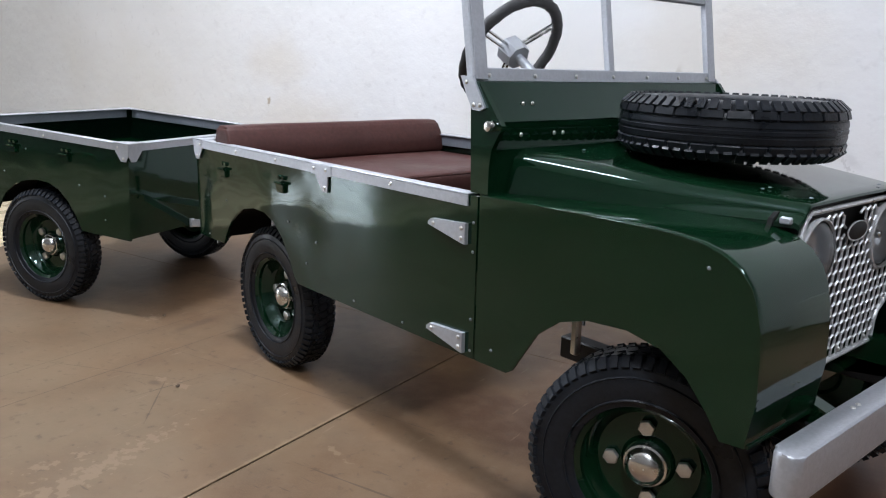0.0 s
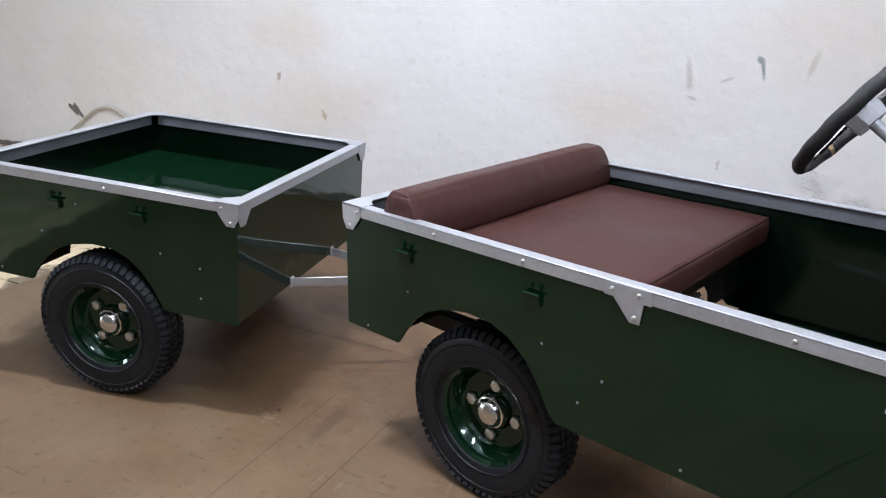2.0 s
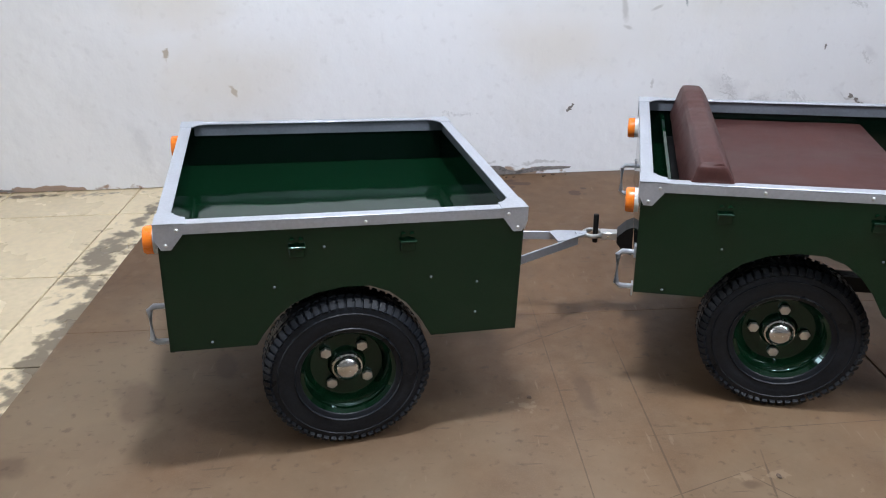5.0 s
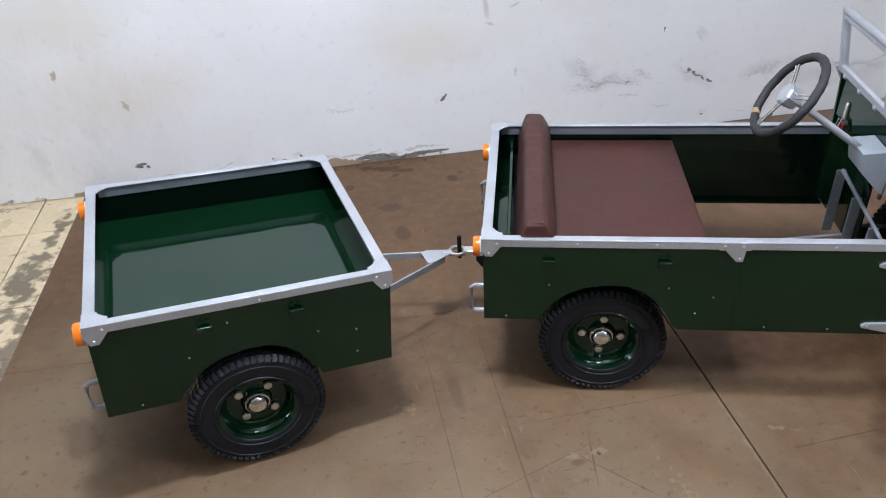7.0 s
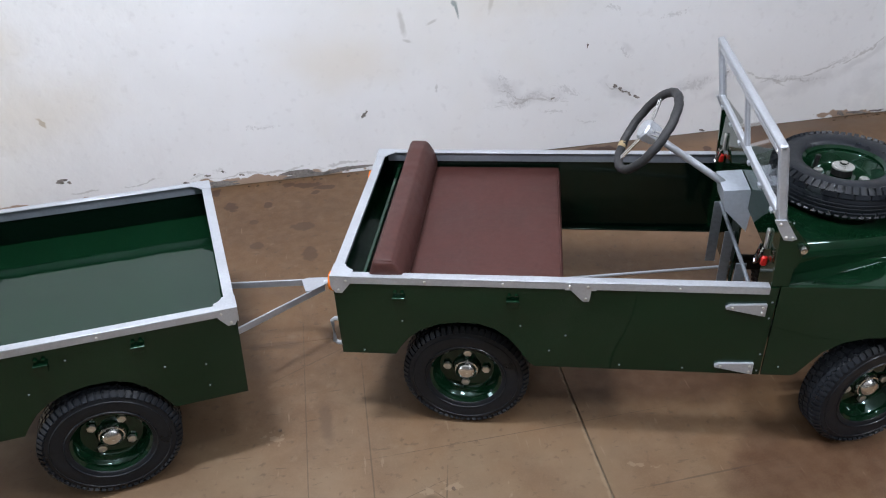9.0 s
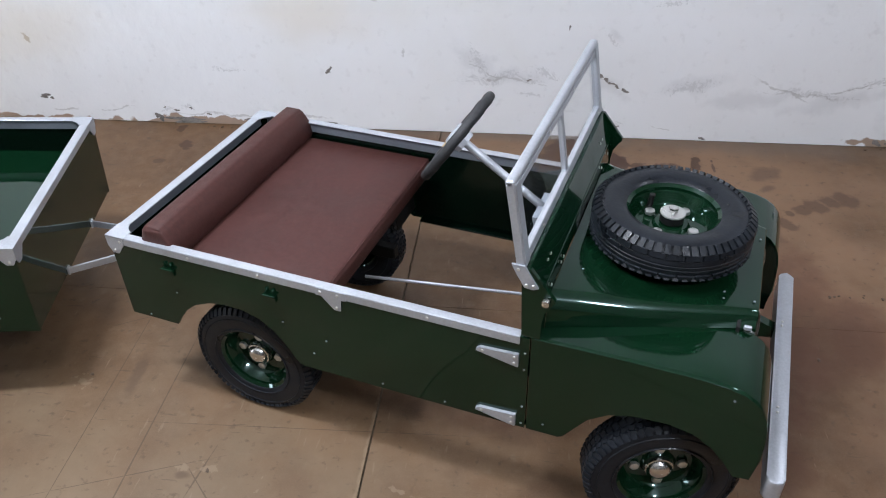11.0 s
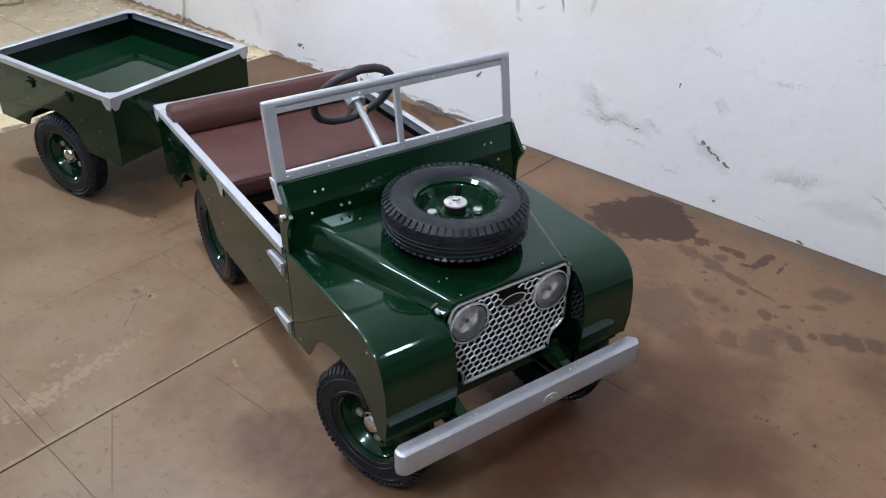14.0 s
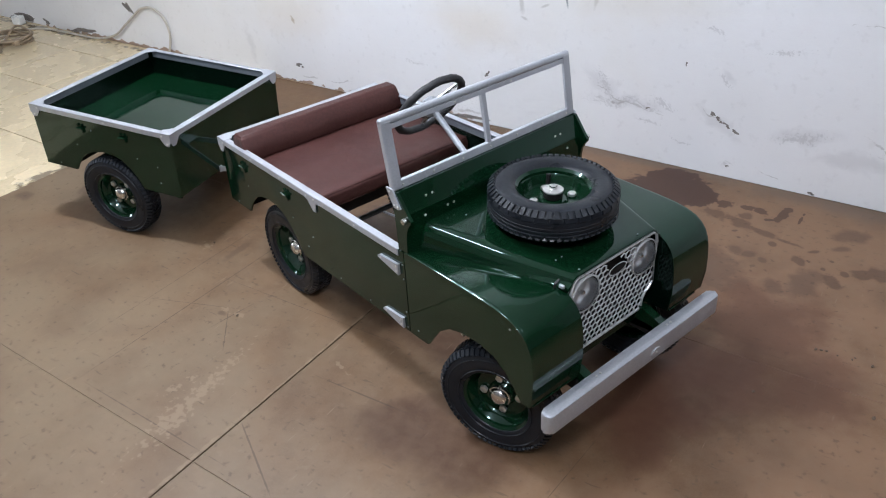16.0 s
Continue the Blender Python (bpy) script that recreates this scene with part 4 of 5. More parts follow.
for s in (-1, 1):
    part("chassis_rail", box(0.90, 1.40, s * 0.20, s * 0.165, 0.255, 0.300, 0.003), BLACK, car, smooth=0)
    part("chassis_rail", box(-0.34, 0.24, s * 0.20, s * 0.165, 0.255, 0.300, 0.003), BLACK, car, smooth=0)
part("brake_rod", tube([(0.23, -0.030, 0.330), (0.86, 0.080, 0.330)], 0.005, 8), SILVER, car)
for s in (-1, 1):
    part("steering_knuckle", box(1.03, 1.045, s * 0.33, s * 0.315, 0.33, 0.40, 0.003), STEEL, car, smooth=0)

# rear coupling
hitch = new("tow_hitch")
hitch.parent = car
part("hitch_plate", prism([(XR, 0.235), (XR - 0.025, 0.245), (XR - 0.045, 0.272), (XR - 0.045, 0.290), (XR - 0.020, 0.315), (XR, 0.325)], "y", -0.030, 0.045), BLACK, hitch, "black steel hitch block", 0)
part("hitch_jaw", box(XR - 0.095, XR - 0.040, 0.010, 0.045, 0.262, 0.284, 0.003), STEEL, hitch)
part("hitch_pin", cyl((XR - 0.108, 0.028, 0.245), (XR - 0.108, 0.028, 0.335), 0.008, 12, bev=0.002), BLACK, hitch)

# front wings: outer sheet, rounded top and front, crease near the foot
WTOP = [(0.868, 0.598), (1.060, 0.600), (1.200, 0.600), (1.262, 0.598), (1.308, 0.592), (1.340, 0.582), (1.366, 0.566), (1.384, 0.545), (1.395, 0.520), (1.402, 0.490), (1.406, 0.450), (1.408, 0.395), (1.398, 0.322)]
FARCH = [(0.945, 0.284), (0.958, 0.292), (0.982, 0.329), (1.013, 0.375), (1.061, 0.412), (1.119, 0.430), (1.195, 0.435), (1.256, 0.423), (1.301, 0.394), (1.337, 0.354), (1.362, 0.318)]
for s in (-1, 1):
    HWW, EDGE = (HW + 0.026, 0.238) if s > 0 else (HW, 0.192)      # the near wing closes up to the grille
    bm = strip_panel([(0.862, 0.283)] + FARCH + [(1.398, 0.322), (1.4085, 0.395)], [(0.862, 0.598)] + [(x, z) for x, z in WTOP[:-1]], s, s * HWW, 0.006)
    wing = part("front_wing", bm, GREEN, car, smooth=0)
    # top and front sheet, inner edge runs along the bonnet
    def inner(x):
        return max(0.185, 0.36 - (x - 0.868) * 0.36) if x < 1.34 else EDGE
    sec = []
    for x, z in WTOP:
        yi = inner(x)
        sec.append([(x, s * (HWW + 0.0005), z - 0.001), (x, s * (HWW - 0.003), z + 0.0015), (x, s * (HWW - 0.010), z + 0.002), (x, s * (HWW + yi) / 2, z + 0.002), (x, s * yi, z + 0.002)])
    part("wing_top", thicken(loft(sec), 0.003), GREEN, wing, smooth=35)
    part("wing_inner", prism([(1.20, 0.30), (1.40, 0.325), (1.406, 0.45), (1.39, 0.53), (1.355, 0.572), (1.20, 0.59)], "y", s * (EDGE - 0.002), s * (EDGE + 0.004)), INNER, wing, smooth=0)
    part("wing_flange", box(1.375, 1.40, s * (EDGE + 0.007), s * (HW - 0.01), 0.318, 0.323), GREEN, wing, smooth=0)

# bonnet: flat top, rolled sides down to the wings
def bonnet_section(x, t):
    """Half outline from the middle to the joint, at x; t from 0 (rear) to 1 (front)."""
    zt, zj = 0.679 - 0.048 * t, 0.602
    wj = 0.352 - 0.140 * t
    w0 = wj - 0.052 + 0.012 * t
    r = min(0.042, 0.80 * (zt - zj))
    pts = [(0.0, zt), (w0 * 0.5, zt - 0.0005), (w0 - 0.002, zt - 0.0012)]
    for i in range(1, 10):
        ang = radians(90 - 78 * i / 9)
        pts.append((w0 + r * math.cos(ang), zt - 0.0012 - r + r * math.sin(ang)))
    a, b = pts[-1]
    for i in range(1, 4):                     # flank, a little hollow, down into the joint
        f = i / 3
        pts.append((a + (wj - a) * f - 0.001 * math.sin(math.pi * f), b + (zj - b) * f))
    return pts + [(wj + 0.001, zj - 0.008)]


sec = []
for i in range(25):
    t = i / 24
    x, side = 0.880 + 0.456 * t, 0.018 * t      # the nose sits a little to the far side
    half = bonnet_section(x, t)
    sec.append([(x, side - y, z) for y, z in reversed(half)] + [(x, side + y, z) for y, z in half[1:]])
for dx, k in ((0.006, 0.9), (0.008, 0.72)):      # turned-down front lip
    sec.append([(1.336 + dx, y, z - (1 - k) * 0.022) for x, y, z in sec[24]])
bonnet = part("bonnet", thicken(loft(sec), 0.004), GREEN, car, smooth=35)
for x, y in ((0.93, 0.20), (0.93, -0.20), (1.26, -0.13), (1.26, -0.155), (1.33, 0.13), (1.33, -0.135), (0.93, 0.08)):
    screw(bonnet, x, y, 0.6795 - 0.048 * (x - 0.880) / 0.471, "+z", SCREW_G)
part("bonnet_catch", box(1.316, 1.334, -0.2050, -0.1950, 0.5990, 0.6100, 0.002), SILVER, car, "small silver bonnet catch")

# radiator panel and grille
part("radiator_panel", prism([(0.015 + y, z) for y, z in ((-0.232, 0.30), (0.232, 0.30), (0.238, 0.56), (0.222, 0.606), (0.19, 0.622), (-0.19, 0.622), (-0.222, 0.606), (-0.238, 0.56))], "x", 1.300, 1.308), BLACK, car, "black radiator panel", 0)
part("front_apron", box(1.300, 1.325, -0.235, 0.235, 0.285, 0.335, 0.002), GREEN, car, smooth=0)
grille = new("grille")
grille.parent = car
GX, GY = 1.338, 0.026
GHALF = [(0.148, 0.338), (0.151, 0.372), (0.160, 0.392), (0.184, 0.404), (0.198, 0.422), (0.200, 0.568), (0.192, 0.598), (0.176, 0.612)]
GOUT = [(GY + y, z) for y, z in GHALF] + [(GY - y, z) for y, z in reversed(GHALF)]
part("grille_surround", tube([(GX, y, z) for y, z in GOUT], 0.0048, 8, closed=True), ALU, grille, "silver wire surround")


def inside(y, z):
    n, hit = len(GOUT), False
    for i in range(n):
        (y0, z0), (y1, z1) = GOUT[i], GOUT[(i + 1) % n]
        if (z0 > z) != (z1 > z) and y < (y1 - y0) * (z - z0) / (z1 - z0) + y0:
            hit = not hit
    return hit


LAMPS = ((GY - 0.137, 0.540), (GY + 0.137, 0.540))
wires = []
A = 0.0132                              # side of a cell
for r in range(-1, 19):
    for q in range(-1, 26):
        cx = -0.25 + q * A * math.sqrt(3) + (r % 2) * A * math.sqrt(3) / 2
        cz = 0.33 + r * A * 1.5
        vs = [(cx + A * math.sin(math.pi / 3 * k), cz + A * math.cos(math.pi / 3 * k)) for k in range(6)]
        for k in (0, 1, 2):
            p, q2 = vs[k], vs[k + 1]
            mid = ((p[0] + q2[0]) / 2, (p[1] + q2[1]) / 2)
            if inside(*p) and inside(*q2) and all(math.hypot(mid[0] - ly, mid[1] - lz) > 0.060 for ly, lz in LAMPS) and not (abs(mid[0] - GY) < 0.040 and abs(mid[1] - 0.566) < 0.017):
                wires.append((p, q2))


def knot(p):
    return round(p[0] / 0.004), round(p[1] / 0.004)


# keep the wires that hang together with the middle of the mesh
held = {knot(wires[len(wires) // 2][0])}
for _ in range(80):
    held |= {knot(e) for w in wires if knot(w[0]) in held or knot(w[1]) in held for e in w}
mesh_bm = bmesh.new()
for p, q2 in wires:
    if knot(p) in held:
        d = Vector((0, q2[0] - p[0], q2[1] - p[1])).normalized() * 0.002
        cyl(Vector((GX, *p)) - d, Vector((GX, *q2)) + d, 0.0024, 5, mesh_bm)
part("grille_mesh", mesh_bm, ALU, grille, "silver painted honeycomb wire mesh")
badge = part("badge", lathe([(0.0, 0.0), (0.016, 0.0), (0.016, -0.004), (0.013, -0.006), (0.0, -0.006)], 24), BLACK, grille, "small dark oval badge", m=Matrix.Translation((GX + 0.003, GY, 0.566)) @ Matrix.Rotation(math.pi / 2, 4, "Z") @ Matrix.Diagonal((2.4, 1, 1.0, 1)))
part("badge_edge", tube([(0.0165 * math.cos(2 * math.pi * i / 28), -0.004, 0.0165 * math.sin(2 * math.pi * i / 28)) for i in range(28)], 0.0012, 6, closed=True), ALU, badge, "thin silver edge")
for y, z in ((-0.12, 0.352), (0.11, 0.352), (0.0, 0.352)):
    screw(grille, GX + 0.003, GY + y, z, "+x")
for y, z in LAMPS:
    lamp = new("headlamp")
    lamp.parent = car
    lamp.matrix_basis = Matrix.Translation((GX - 0.002, y, z)) @ Matrix.Rotation(math.pi / 2, 4, "Z")
    part("lamp_rim", lathe([(0.058, 0.010), (0.062, -0.002), (0.061, -0.007), (0.0585, -0.008), (0.057, -0.003)], 36), ALU, lamp, "silver lamp rim")
    # black ring drawn for the shadowed gap between rim and glass
    part("lamp_gap_ring", lathe([(0.0575, 0.004), (0.0575, -0.003), (0.0535, -0.003), (0.0525, 0.004)], 36), BLACK, lamp, "black ring in the gap inside the lamp rim")
    part("reflector", lathe([(0.0535, -0.003), (0.0505, 0.004), (0.046, 0.0105), (0.040, 0.016), (0.033, 0.0195), (0.026, 0.0212), (0.016, 0.0220), (0.0, 0.0222)], 40), REFLECT, lamp, "bright dished reflector")
    part("bulb", lathe([(0.007, 0.022), (0.008, 0.008), (0.006, 0.002), (0.0, 0.0)], 16), CHROME, lamp)
    part("lens", lathe([(0.0535, -0.004), (0.048, -0.011), (0.038, -0.0175), (0.022, -0.0215), (0.0, -0.023), (0.0, -0.021), (0.022, -0.0195), (0.037, -0.0155), (0.0465, -0.0095), (0.0515, -0.003)], 36), LAMPGLASS, lamp, "clear domed lamp glass")

# bumper on two arms
def rounded_bar(x0, x1, y0, y1, z0, z1, r, bev):
    """An upright-sided bar with ends rounded in plan and eased upper and lower edges."""
    ring = [(cx + r * math.cos(a0 + k * math.pi / 10), cy + r * math.sin(a0 + k * math.pi / 10))
            for cx, cy, a0 in ((x1 - r, y1 - r, 0), (x0 + r, y1 - r, math.pi / 2), (x0 + r, y0 + r, math.pi), (x1 - r, y0 + r, 1.5 * math.pi)) for k in range(6)]
    bm = bmesh.new()
    lo, hi = ([bm.verts.new((x, y, z)) for x, y in ring] for z in (z0, z1))
    caps = [bm.faces.new(lo[::-1]), bm.faces.new(hi)]
    for i in range(len(ring)):
        j = (i + 1) % len(ring)
        bm.faces.new((lo[i], lo[j], hi[j], hi[i]))
    bmesh.ops.bevel(bm, geom=[e for f in caps for e in f.edges], offset=bev, segments=2, affect="EDGES", profile=0.5)
    return bm


bumper = part("bumper", rounded_bar(1.434, 1.476, -0.403, 0.418, 0.270, 0.338, 0.0175, 0.006), SILVER, car, "silver painted box bumper", 35)
part("bumper_emblem", lathe([(0.0, 0.0), (0.016, 0.0), (0.014, -0.003), (0.0, -0.003)], 24), SILVER, bumper, m=Matrix.Translation((1.476, 0.075, 0.296)) @ Matrix.Rotation(math.pi / 2, 4, "Z") @ Matrix.Diagonal((1.5, 1, 1, 1)))
screw(bumper, 1.479, 0.075, 0.296, "+x")
for s in (-1, 1):
    part("bumper_arm", prism([(1.28, 0.262), (1.436, 0.284), (1.436, 0.318), (1.36, 0.345), (1.28, 0.345)], "y", s * 0.165, s * 0.195), GREEN, car, smooth=0)
    for dx in (-0.008, 0.010):
        screw(bumper, 1.45 , s * 0.17 + dx, 0.338, "+z")

# bulkhead and scuttle


for s in (-1, 1):
    part("bulkhead_post", prism([(0.8465, 0.60), (0.880, 0.60), (0.881, 0.650), (0.886, 0.680), (0.900, 0.705), (0.908, 0.714), (0.909, 0.723), (0.902, 0.731), (0.849, 0.797), (0.828, 0.797), (0.836, 0.60)], "y", s * (HW - 0.001), s * (HW - 0.012)), GREEN, car, smooth=0)
    part("side_latch_bolt", cyl((0.890, s * (HW - 0.004), 0.722), (0.890, s * (HW + 0.016), 0.722), 0.0095, 12, bev=0.002), CHROME, car, "chrome side bolt")
    part("screen_bracket", prism([(0.806, 0.806), (0.836, 0.806), (0.870, 0.752), (0.858, 0.746), (0.838, 0.748), (0.822, 0.775)], "y", s * (HW + 0.004), s * (HW - 0.002)), SILVER, car, "silver windscreen side bracket", 0)
    f = "-y" if s < 0 else "+y"
    screw(car, 0.842, s * (HW + 0.004), 0.756, f), screw(car, 0.858, s * (HW + 0.004), 0.756, f), screw(car, 0.822, s * (HW + 0.004), 0.795, f)
scuttle = loft([[(x, y, z) for y in (-HW + 0.011, -0.2, 0, 0.2, HW - 0.011)] for x, z in ((0.828, 0.796), (0.846, 0.796), (0.874, 0.730), (0.877, 0.726), (0.878, 0.690), (0.878, 0.600))])
scuttle = part("scuttle", thicken(scuttle, 0.004), GREEN, car, smooth=30)
for y in (-0.30, -0.275, 0.275, 0.30):
    screw(scuttle, 0.863, y, 0.758, "+x")
for y in (-0.32, -0.23, -0.205, 0.235, 0.32):
    screw(scuttle, 0.880, y, 0.704, "+x")
part("scuttle_lip", tube([(0.876, -HW + 0.004, 0.7275), (0.876, HW - 0.004, 0.7275)], 0.0022, 6), GREEN, scuttle)
part("bonnet_hinge", box(0.880, 0.905, -0.235, -0.175, 0.664, 0.672, 0.002), GREEN, car, smooth=0)
part("bonnet_hinge", box(0.880, 0.905, 0.175, 0.235, 0.664, 0.672, 0.002), GREEN, car, smooth=0)
# inside face and shelf
part("dash_panel", box(0.838, 0.844, -HW + 0.014, HW - 0.014, 0.640, 0.790, 0.001), GREEN, car, smooth=0)
part("dash_panel_lower", box(0.852, 0.858, 0.02, HW - 0.009, 0.300, 0.640, 0.001), GREEN, car, smooth=0)
part("dash_panel_lower", box(0.852, 0.858, -HW + 0.009, -0.24, 0.300, 0.640, 0.001), GREEN, car, smooth=0)
dash = part("dash_box", prism([(0.760, 0.700), (0.836, 0.706), (0.850, 0.640), (0.845, 0.560), (0.774, 0.632)], "y", -0.066, 0.060), PALE, car, "pale grey steering box", 0)
PEDAL = [(0.820, 0.176, 0.524), (0.835, 0.049, 0.487), (0.850, -0.078, 0.450), (0.862, -0.190, 0.416)]
for x, y, z in PEDAL[:3]:
    part("pedal_post", box(x - 0.018, x + 0.014, y - 0.003, y + 0.003, 0.285, z, 0.001), GREY, car, "grey steel pedal post", 0)
part("pedal_brace", tube(PEDAL, 0.0065, 8), GREY, car, "grey steel brace")
for s in (-1, 1):
    tl = new("toggle_latch")
    tl.parent = car
    part("latch_plate", box(0.830, 0.838, s * 0.306, s * 0.289, 0.655, 0.715, 0.002), STEEL, tl)
    part("latch_loop", tube([(0.824, s * 0.308, 0.66), (0.815, s * 0.308, 0.615), (0.812, s * 0.298, 0.605), (0.815, s * 0.288, 0.615), (0.824, s * 0.288, 0.66)], 0.004, 8), CHROME, tl)
    part("latch_grip", box(0.824, 0.842, s * 0.316, s * 0.302, 0.604, 0.634, 0.004), RED, tl, "red plastic grip")

# windscreen
ws = new("windscreen")
ws.parent = car
ws.matrix_basis = Matrix.Translation((0.826, 0, 0.798)) @ Matrix.Rotation(radians(-9.0), 4, "Y")
WH, WY = 0.217, HW - 0.001
part("frame_top", box(-0.011, 0.011, -WY, WY, WH - 0.020, WH, 0.007, seg=3), SILVER, ws, smooth=30)
part("pane_bead", box(0.006, 0.0095, -WY + 0.02, WY - 0.02, WH - 0.036, WH - 0.0215, 0.001), SILVER, ws, smooth=0)
part("pane_bead", box(-0.0095, -0.006, -WY + 0.02, WY - 0.02, WH - 0.036, WH - 0.0215, 0.001), SILVER, ws, smooth=0)
part("frame_bottom", box(-0.009, 0.009, -WY + 0.022, WY - 0.022, -0.004, 0.022, 0.002), SILVER, ws, smooth=30)
for s in (-1, 1):
    part("frame_side", box(-0.010, 0.010, s * WY, s * (WY - 0.024), -0.004, WH - 0.002, 0.003), SILVER, ws, smooth=30)
    part("pane_bead", box(0.010, 0.0125, s * (WY - 0.004), s * (WY - 0.034), 0.0, WH - 0.012, 0.001), SILVER, ws, smooth=0)
    pane = part("pane", box(-0.0015, 0.0015, s * 0.008, s * (WY - 0.020), 0.018, WH - 0.022), GLASS, ws, "clear pane", 0)
    pane.visible_shadow = False
part("frame_divider", box(-0.008, 0.008, -0.009, 0.009, 0.020, WH - 0.024, 0.002), SILVER, ws, smooth=30)
for i in range(7):
    y = -0.36 + i * 0.12
    screw(ws, 0.0095, y, 0.008, "+x"), screw(ws, -0.0095, y, 0.008, "-x")
for y in (-0.37, -0.12, 0.12, 0.37):
    screw(ws, 0.0095, y, WH - 0.029, "+x"), screw(ws, -0.0095, y, WH - 0.029, "-x")
for i in range(6):
    y = -0.33 + i * 0.132
    part("frame_tab", box(-0.015, -0.008, y - 0.010, y + 0.010, -0.008, 0.004, 0.002), SILVER, ws, smooth=0)

# steering
CN = Vector((-0.82, 0, 0.572)).normalized()
CEN = Vector((0.531, 0.002, 0.862))
part("steering_column", cyl(CEN - CN * 0.03, Vector((0.79, 0.0, 0.680)), 0.011, 14), SILVER, car, "silver steering column")
sw = new("steering_wheel")
sw.parent = car
UP = Vector((0.572, 0, 0.82)).normalized()
sw.matrix_basis = Matrix.Translation(CEN) @ Matrix((UP, Vector((0, 1, 0)), UP.cross(Vector((0, 1, 0))))).transposed().to_4x4()
ring = bmesh.new()
tube([((0.132 + 0.0012 * math.sin(i * 9)) * math.cos(2 * math.pi * i / 64), (0.132 + 0.0012 * math.sin(i * 9)) * math.sin(2 * math.pi * i / 64), 0.0008 * math.sin(i * 5)) for i in range(64)], 0.0132, 12, ring, closed=True)
part("wheel_rim", ring, WRAP, sw, "black rubber wrapped rim")
part("rim_mark", tube([(0.132 * math.cos(a), 0.132 * math.sin(a), 0.0) for a in (2.42, 2.47, 2.52, 2.57)], 0.0138, 12), YELLOW, sw, "small yellow mark")
for k in range(3):
    a = radians(52 + 120 * k)
    ca, sa = math.cos(a), math.sin(a)
    bm = bmesh.new()
    for o in (-0.006, 0.006):
        tube([(0.02 * ca - o * sa, 0.02 * sa + o * ca, 0.0), (0.124 * ca - o * sa, 0.124 * sa + o * ca, 0.0)], 0.0035, 8, bm)
    part("spoke", bm, CHROME, sw, "bright twin-rod spoke")
part("wheel_hub", lathe([(0.0, -0.030), (0.030, -0.030), (0.034, -0.010), (0.034, 0.012), (0.028, 0.018), (0.0, 0.019)], 8, axis="z"), SILVER, sw, "silver hub", 20)

# spare wheel bolted on the bonnet
sp_tilt = Matrix.Rotation(radians(0.8), 4, "Y") @ Matrix.Rotation(math.pi / 2 * -1, 4, "X")
spare = wheel(car, 1.104, 0.0, 0.728, -1, 45, sp_tilt @ Matrix.Diagonal((1.022, 1.03, 1.022, 1)), "spare_wheel", True)
part("centre_tube", cyl((0, 0.0, 0), (0, -0.020, 0), 0.029, 24), BLACK, spare)
part("centre_washer", cyl((0, -0.020, 0), (0, -0.025, 0), 0.031, 28, bev=0.001), STEEL, spare)
part("centre_nut", cyl((0, -0.025, 0), (0, -0.037, 0), 0.012, 6, bev=0.0015), CHROME, spare)
part("valve", cyl((-0.074, 0.004, -0.012), (-0.072, -0.036, -0.010), 0.0075, 12, bev=0.0015), BLACK, spare)

# cushions
def cushion(name, m, size, label, bevel=0.010, shape=None):
    sx, sy, sz = size
    bm = box(-sx / 2, sx / 2, -sy / 2, sy / 2, -sz / 2, sz / 2)
    bmesh.ops.subdivide_edges(bm, edges=[e for e in bm.edges], cuts=11, use_grid_fill=True)

    def spread(a, half):
        k = abs(a) / half
        far = half if k > 0.95 else half - 0.35 * bevel if k > 0.8 else half - bevel if k > 0.6 else (half - bevel) * k * 1.5
        return math.copysign(far, a)

    for v in bm.verts:
        fx, fy, fz = abs(2 * v.co.x / sx), abs(2 * v.co.y / sy), abs(2 * v.co.z / sz)
        top, sgx, sgy = v.co.z > 0.49 * sz, math.copysign(1, v.co.x), math.copysign(1, v.co.y)
        p = Vector((spread(v.co.x, sx / 2), spread(v.co.y, sy / 2), spread(v.co.z, sz / 2)))
        q = Vector((max(-sx / 2 + bevel, min(sx / 2 - bevel, p.x)), max(-sy / 2 + bevel, min(sy / 2 - bevel, p.y)), max(-sz / 2 + bevel, min(sz / 2 - bevel, p.z))))
        if (p - q).length > bevel:
            p = q + (p - q).normalized() * bevel
        x, y, z = p
        puff = (1 - fx ** 4) * (1 - fy ** 6)
        if top:
            p.z += 0.006 * puff + 0.0022 * noise.noise(Vector((x * 9, y * 9, 3)))
        if fx > 0.98:
            p.x += (0.004 * (1 - fz ** 2) + 0.0022 * noise.noise(Vector((y * 12, z * 20, 1)))) * sgx
        if fy > 0.98:
            p.y += (0.003 * (1 - fz ** 2) + 0.0018 * noise.noise(Vector((x * 12, z * 20, 7)))) * sgy
        p.z += sz / 2
        v.co = shape(p, sx, sy, sz) if shape else p
    ob = thing(name, m, label, "cushion")
    body = part("cover", bm, VINYL, ob, smooth=50)
    return ob


seat = cushion("seat_cushion", pose(0.029, 0.006, 0.478), (0.52, 0.765, 0.059), "flat brown leatherette seat cushion with piped edges")
for z in (0.058, 0.002):
    part("piping", tube([(-0.256, -0.379, z), (0.256, -0.379, z), (0.256, 0.379, z), (-0.256, 0.379, z)], 0.003, 6, closed=True), VINYL, seat)


def wedge(c, sx, sy, sz):
    t = c.z / sz
    front, rear = 0.055 - 0.031 * t + 0.010 * math.sin(math.pi * t), -0.061 + 0.027 * t
    c.x = (front + rear) / 2 + (front - rear) * c.x / sx
    return c


back = cushion("backrest_cushion", pose(-0.213, 0.006, 0.541), (0.122, 0.775, 0.100), "long brown leatherette bolster backrest on the seat cushion", 0.009, wedge)

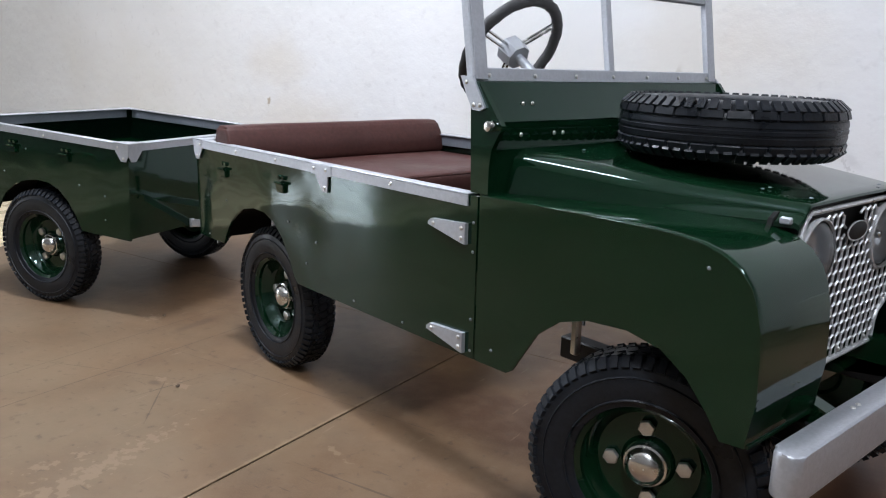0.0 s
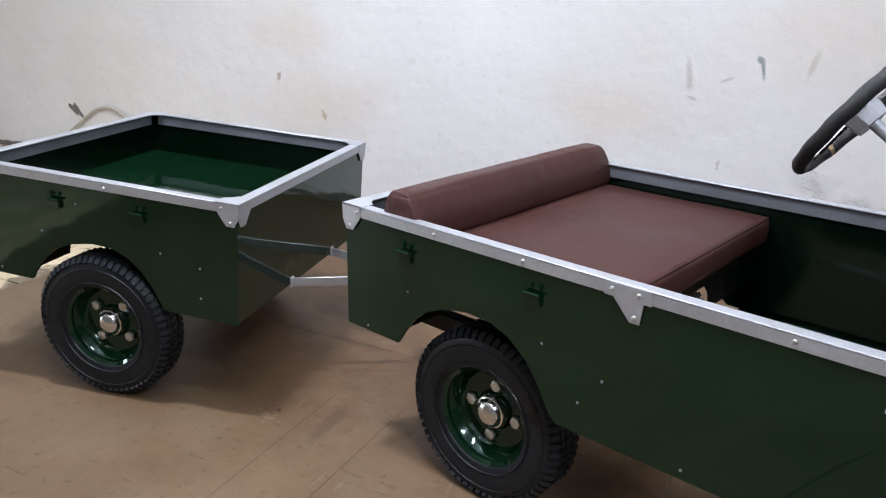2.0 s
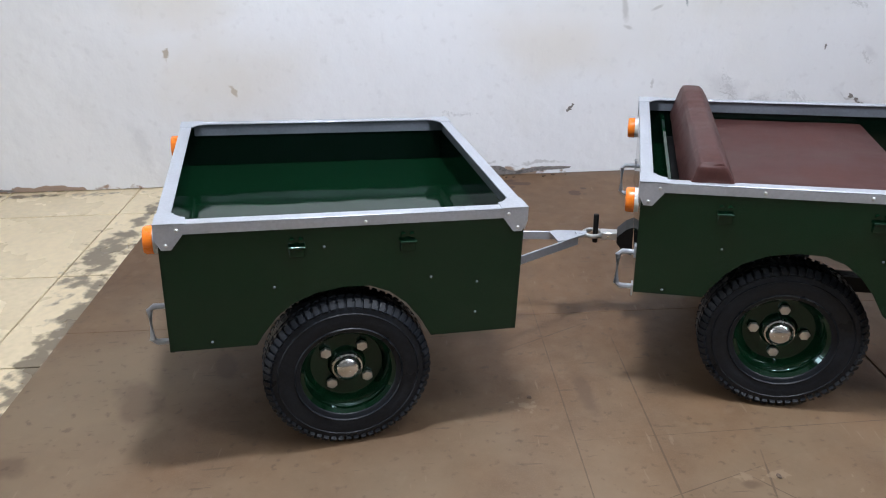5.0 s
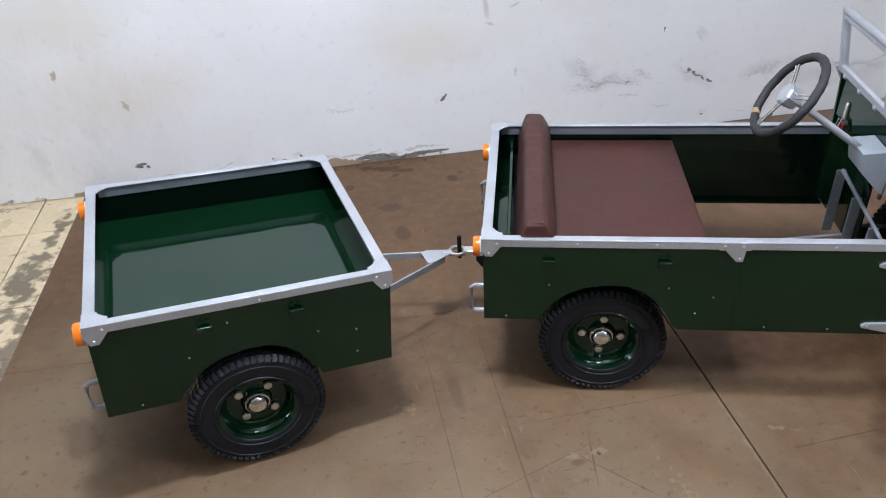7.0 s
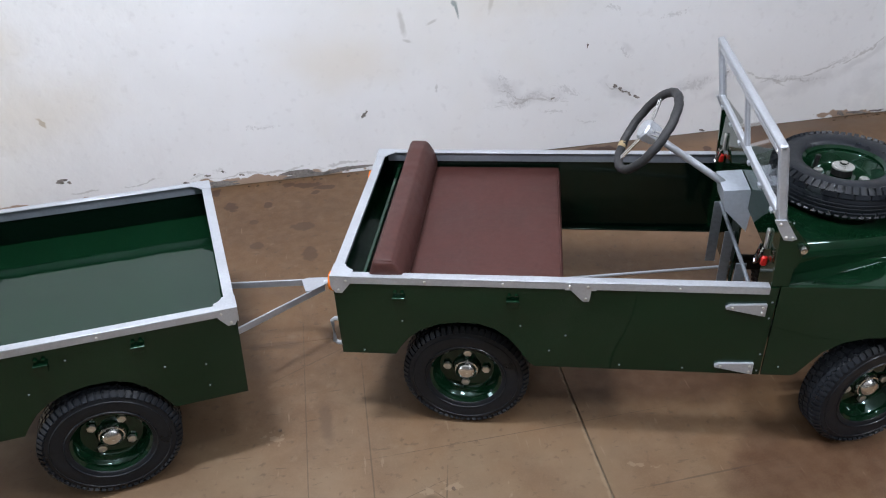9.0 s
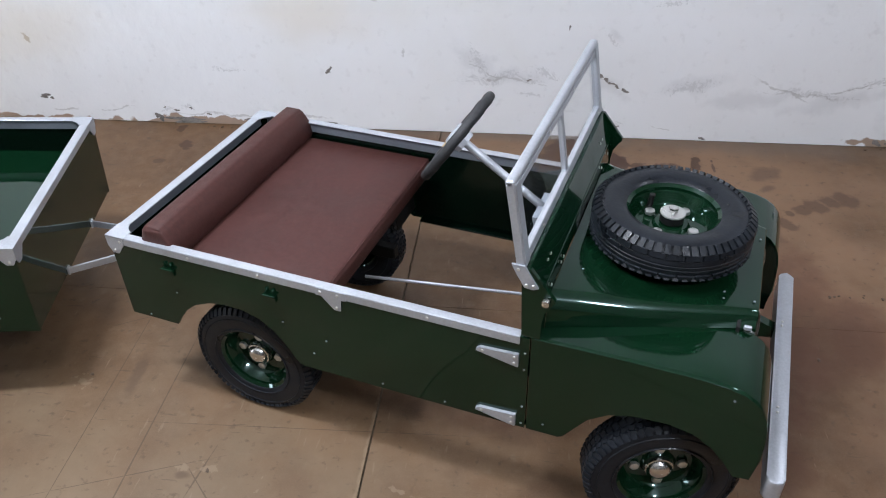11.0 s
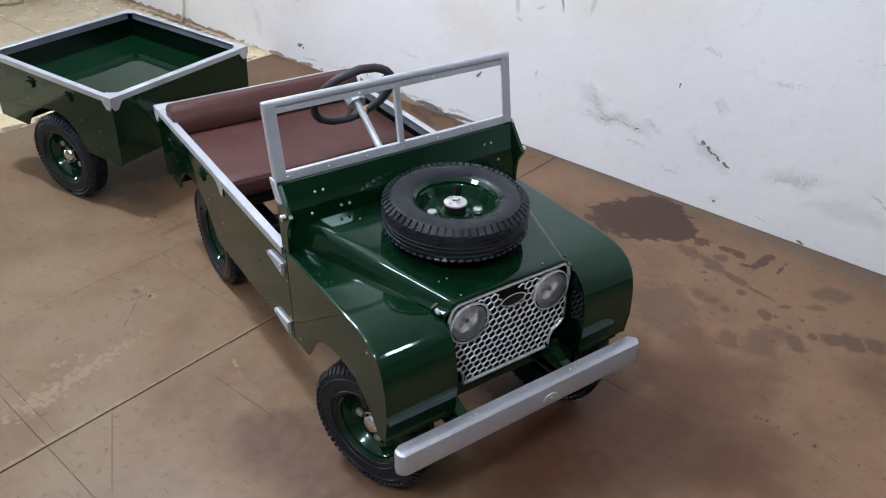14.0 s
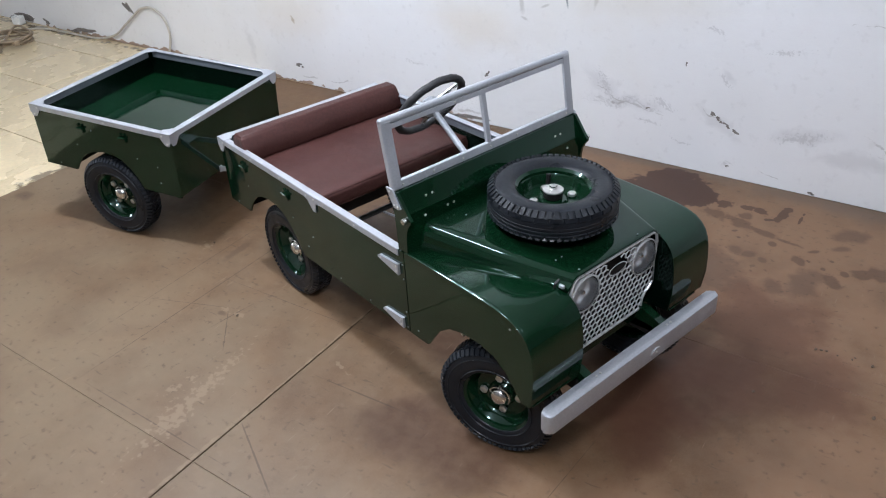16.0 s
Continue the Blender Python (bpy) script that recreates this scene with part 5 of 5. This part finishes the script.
# ---- the trailer ----
TX = Matrix.Translation((-1.184, -0.3350, 0.0)) @ Matrix.Rotation(radians(26), 4, "Z")
trailer = thing("toy_trailer", TX, "dark green child-size box trailer with silver rails behind the car", "toy trailer")
tub = new("tub")
tub.parent = trailer
tub.matrix_basis = Matrix.Translation((0, 0, 0.19)) @ Matrix.Rotation(radians(3.8), 4, "Y") @ Matrix.Translation((0, 0, -0.19))
T0, T1, TT, TZR, TZF = -0.390, 0.404, 0.591, 0.288, 0.276
for s in (-1, 1):
    tub_side(T0, T1, TZR, TZF, TT - 0.004, s, tub)
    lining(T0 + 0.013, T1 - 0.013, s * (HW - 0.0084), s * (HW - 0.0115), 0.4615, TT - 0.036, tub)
    rail_x(T0, T1, s, TT, tub)
    for x, sx in ((T0, -1), (T1, 1)):
        b = corner_bracket(x, sx, s, TT, trailer)
        b.matrix_basis = tub.matrix_basis.copy()
    f = "-y" if s < 0 else "+y"
    for x, z in ((0.04, TT - 0.016), ):
        screw(tub, x, s * (HW + 0.004), z, f)
    for x, z in ((-0.16, 0.43), (-0.30, 0.305), (0.19, 0.43), (0.30, 0.33), (0.30, 0.41), (-0.05, 0.52)):
        screw(tub, x, s * HW, z, f, SCREW_G)
    for x in (-0.109, 0.134):
        panel_latch(x, 0.525, s, tub)
    inner_arch(0.0, s, 0.305, tub)
    wheel(trailer, 0.0, s * 0.359, 0.187, s, 60 if s < 0 else 10)
    lamp = rear_lamp(T0 - 0.002, s * 0.345, 0.535, trailer)
    lamp.matrix_basis = tub.matrix_basis @ lamp.matrix_basis
    rear_handle(T0 - 0.001, s * 0.345, 0.285, 0.375, tub)
for x, sx in ((T0, -1), (T1, 1)):
    part("end_panel", box(x, x - sx * 0.008, -HW + 0.008, HW - 0.008, 0.282, TT - 0.004), GREEN, tub, smooth=0)
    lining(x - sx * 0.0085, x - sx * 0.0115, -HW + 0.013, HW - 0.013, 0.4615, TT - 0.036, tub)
    rail_y(x, sx, TT, tub)
part("bed_floor", box(T0 + 0.009, T1 - 0.009, -HW + 0.009, HW - 0.009, 0.452, 0.460), GREEN, tub, "glossy dark green floor", smooth=0)
part("axle", cyl((0, -0.31, 0.187), (0, 0.31, 0.187), 0.012, 12), GREY, trailer)
for s in (-1, 1):
    part("axle_bracket", box(-0.03, 0.03, s * 0.22, s * 0.20, 0.18, 0.43, 0.002), BLACK, trailer, smooth=0)
drawbar = new("drawbar")
drawbar.parent = trailer
for y0 in (-0.117, 0.157):
    a, b = Vector((T1 + 0.012, y0, 0.262)), Vector((0.735, 0.022 + (0.018 if y0 > 0 else -0.018), 0.266))
    d = (b - a)
    m = Matrix.Translation(a) @ d.to_track_quat("X", "Z").to_matrix().to_4x4()
    bm = box(0, d.length, -0.003, 0.003, -0.013, 0.013, 0.001, None, m)
    part("bar", bm, SILVER, drawbar, "silver flat drawbar", 0)
    part("bar_foot", box(T1 + 0.006, T1 + 0.013, y0 - 0.009, y0 + 0.012, 0.248, 0.278, 0.002), SILVER, drawbar, smooth=0)
part("plate", prism([(0.665, 0.060), (0.690, 0.062), (0.760, 0.035), (0.760, 0.008), (0.690, -0.018), (0.665, -0.016)], "z", 0.276, 0.281), SILVER, drawbar, "silver triangular plate", 0)
part("coupling_eye", tube([(0.79 + 0.026 * math.cos(a), 0.022 + 0.026 * math.sin(a), 0.275) for a in [2 * math.pi * i / 20 for i in range(20)]], 0.007, 8, closed=True), STEEL, drawbar, "bright steel coupling eye")
part("shank", cyl((0.735, 0.022, 0.275), (0.768, 0.022, 0.275), 0.010, 12), SILVER, drawbar)
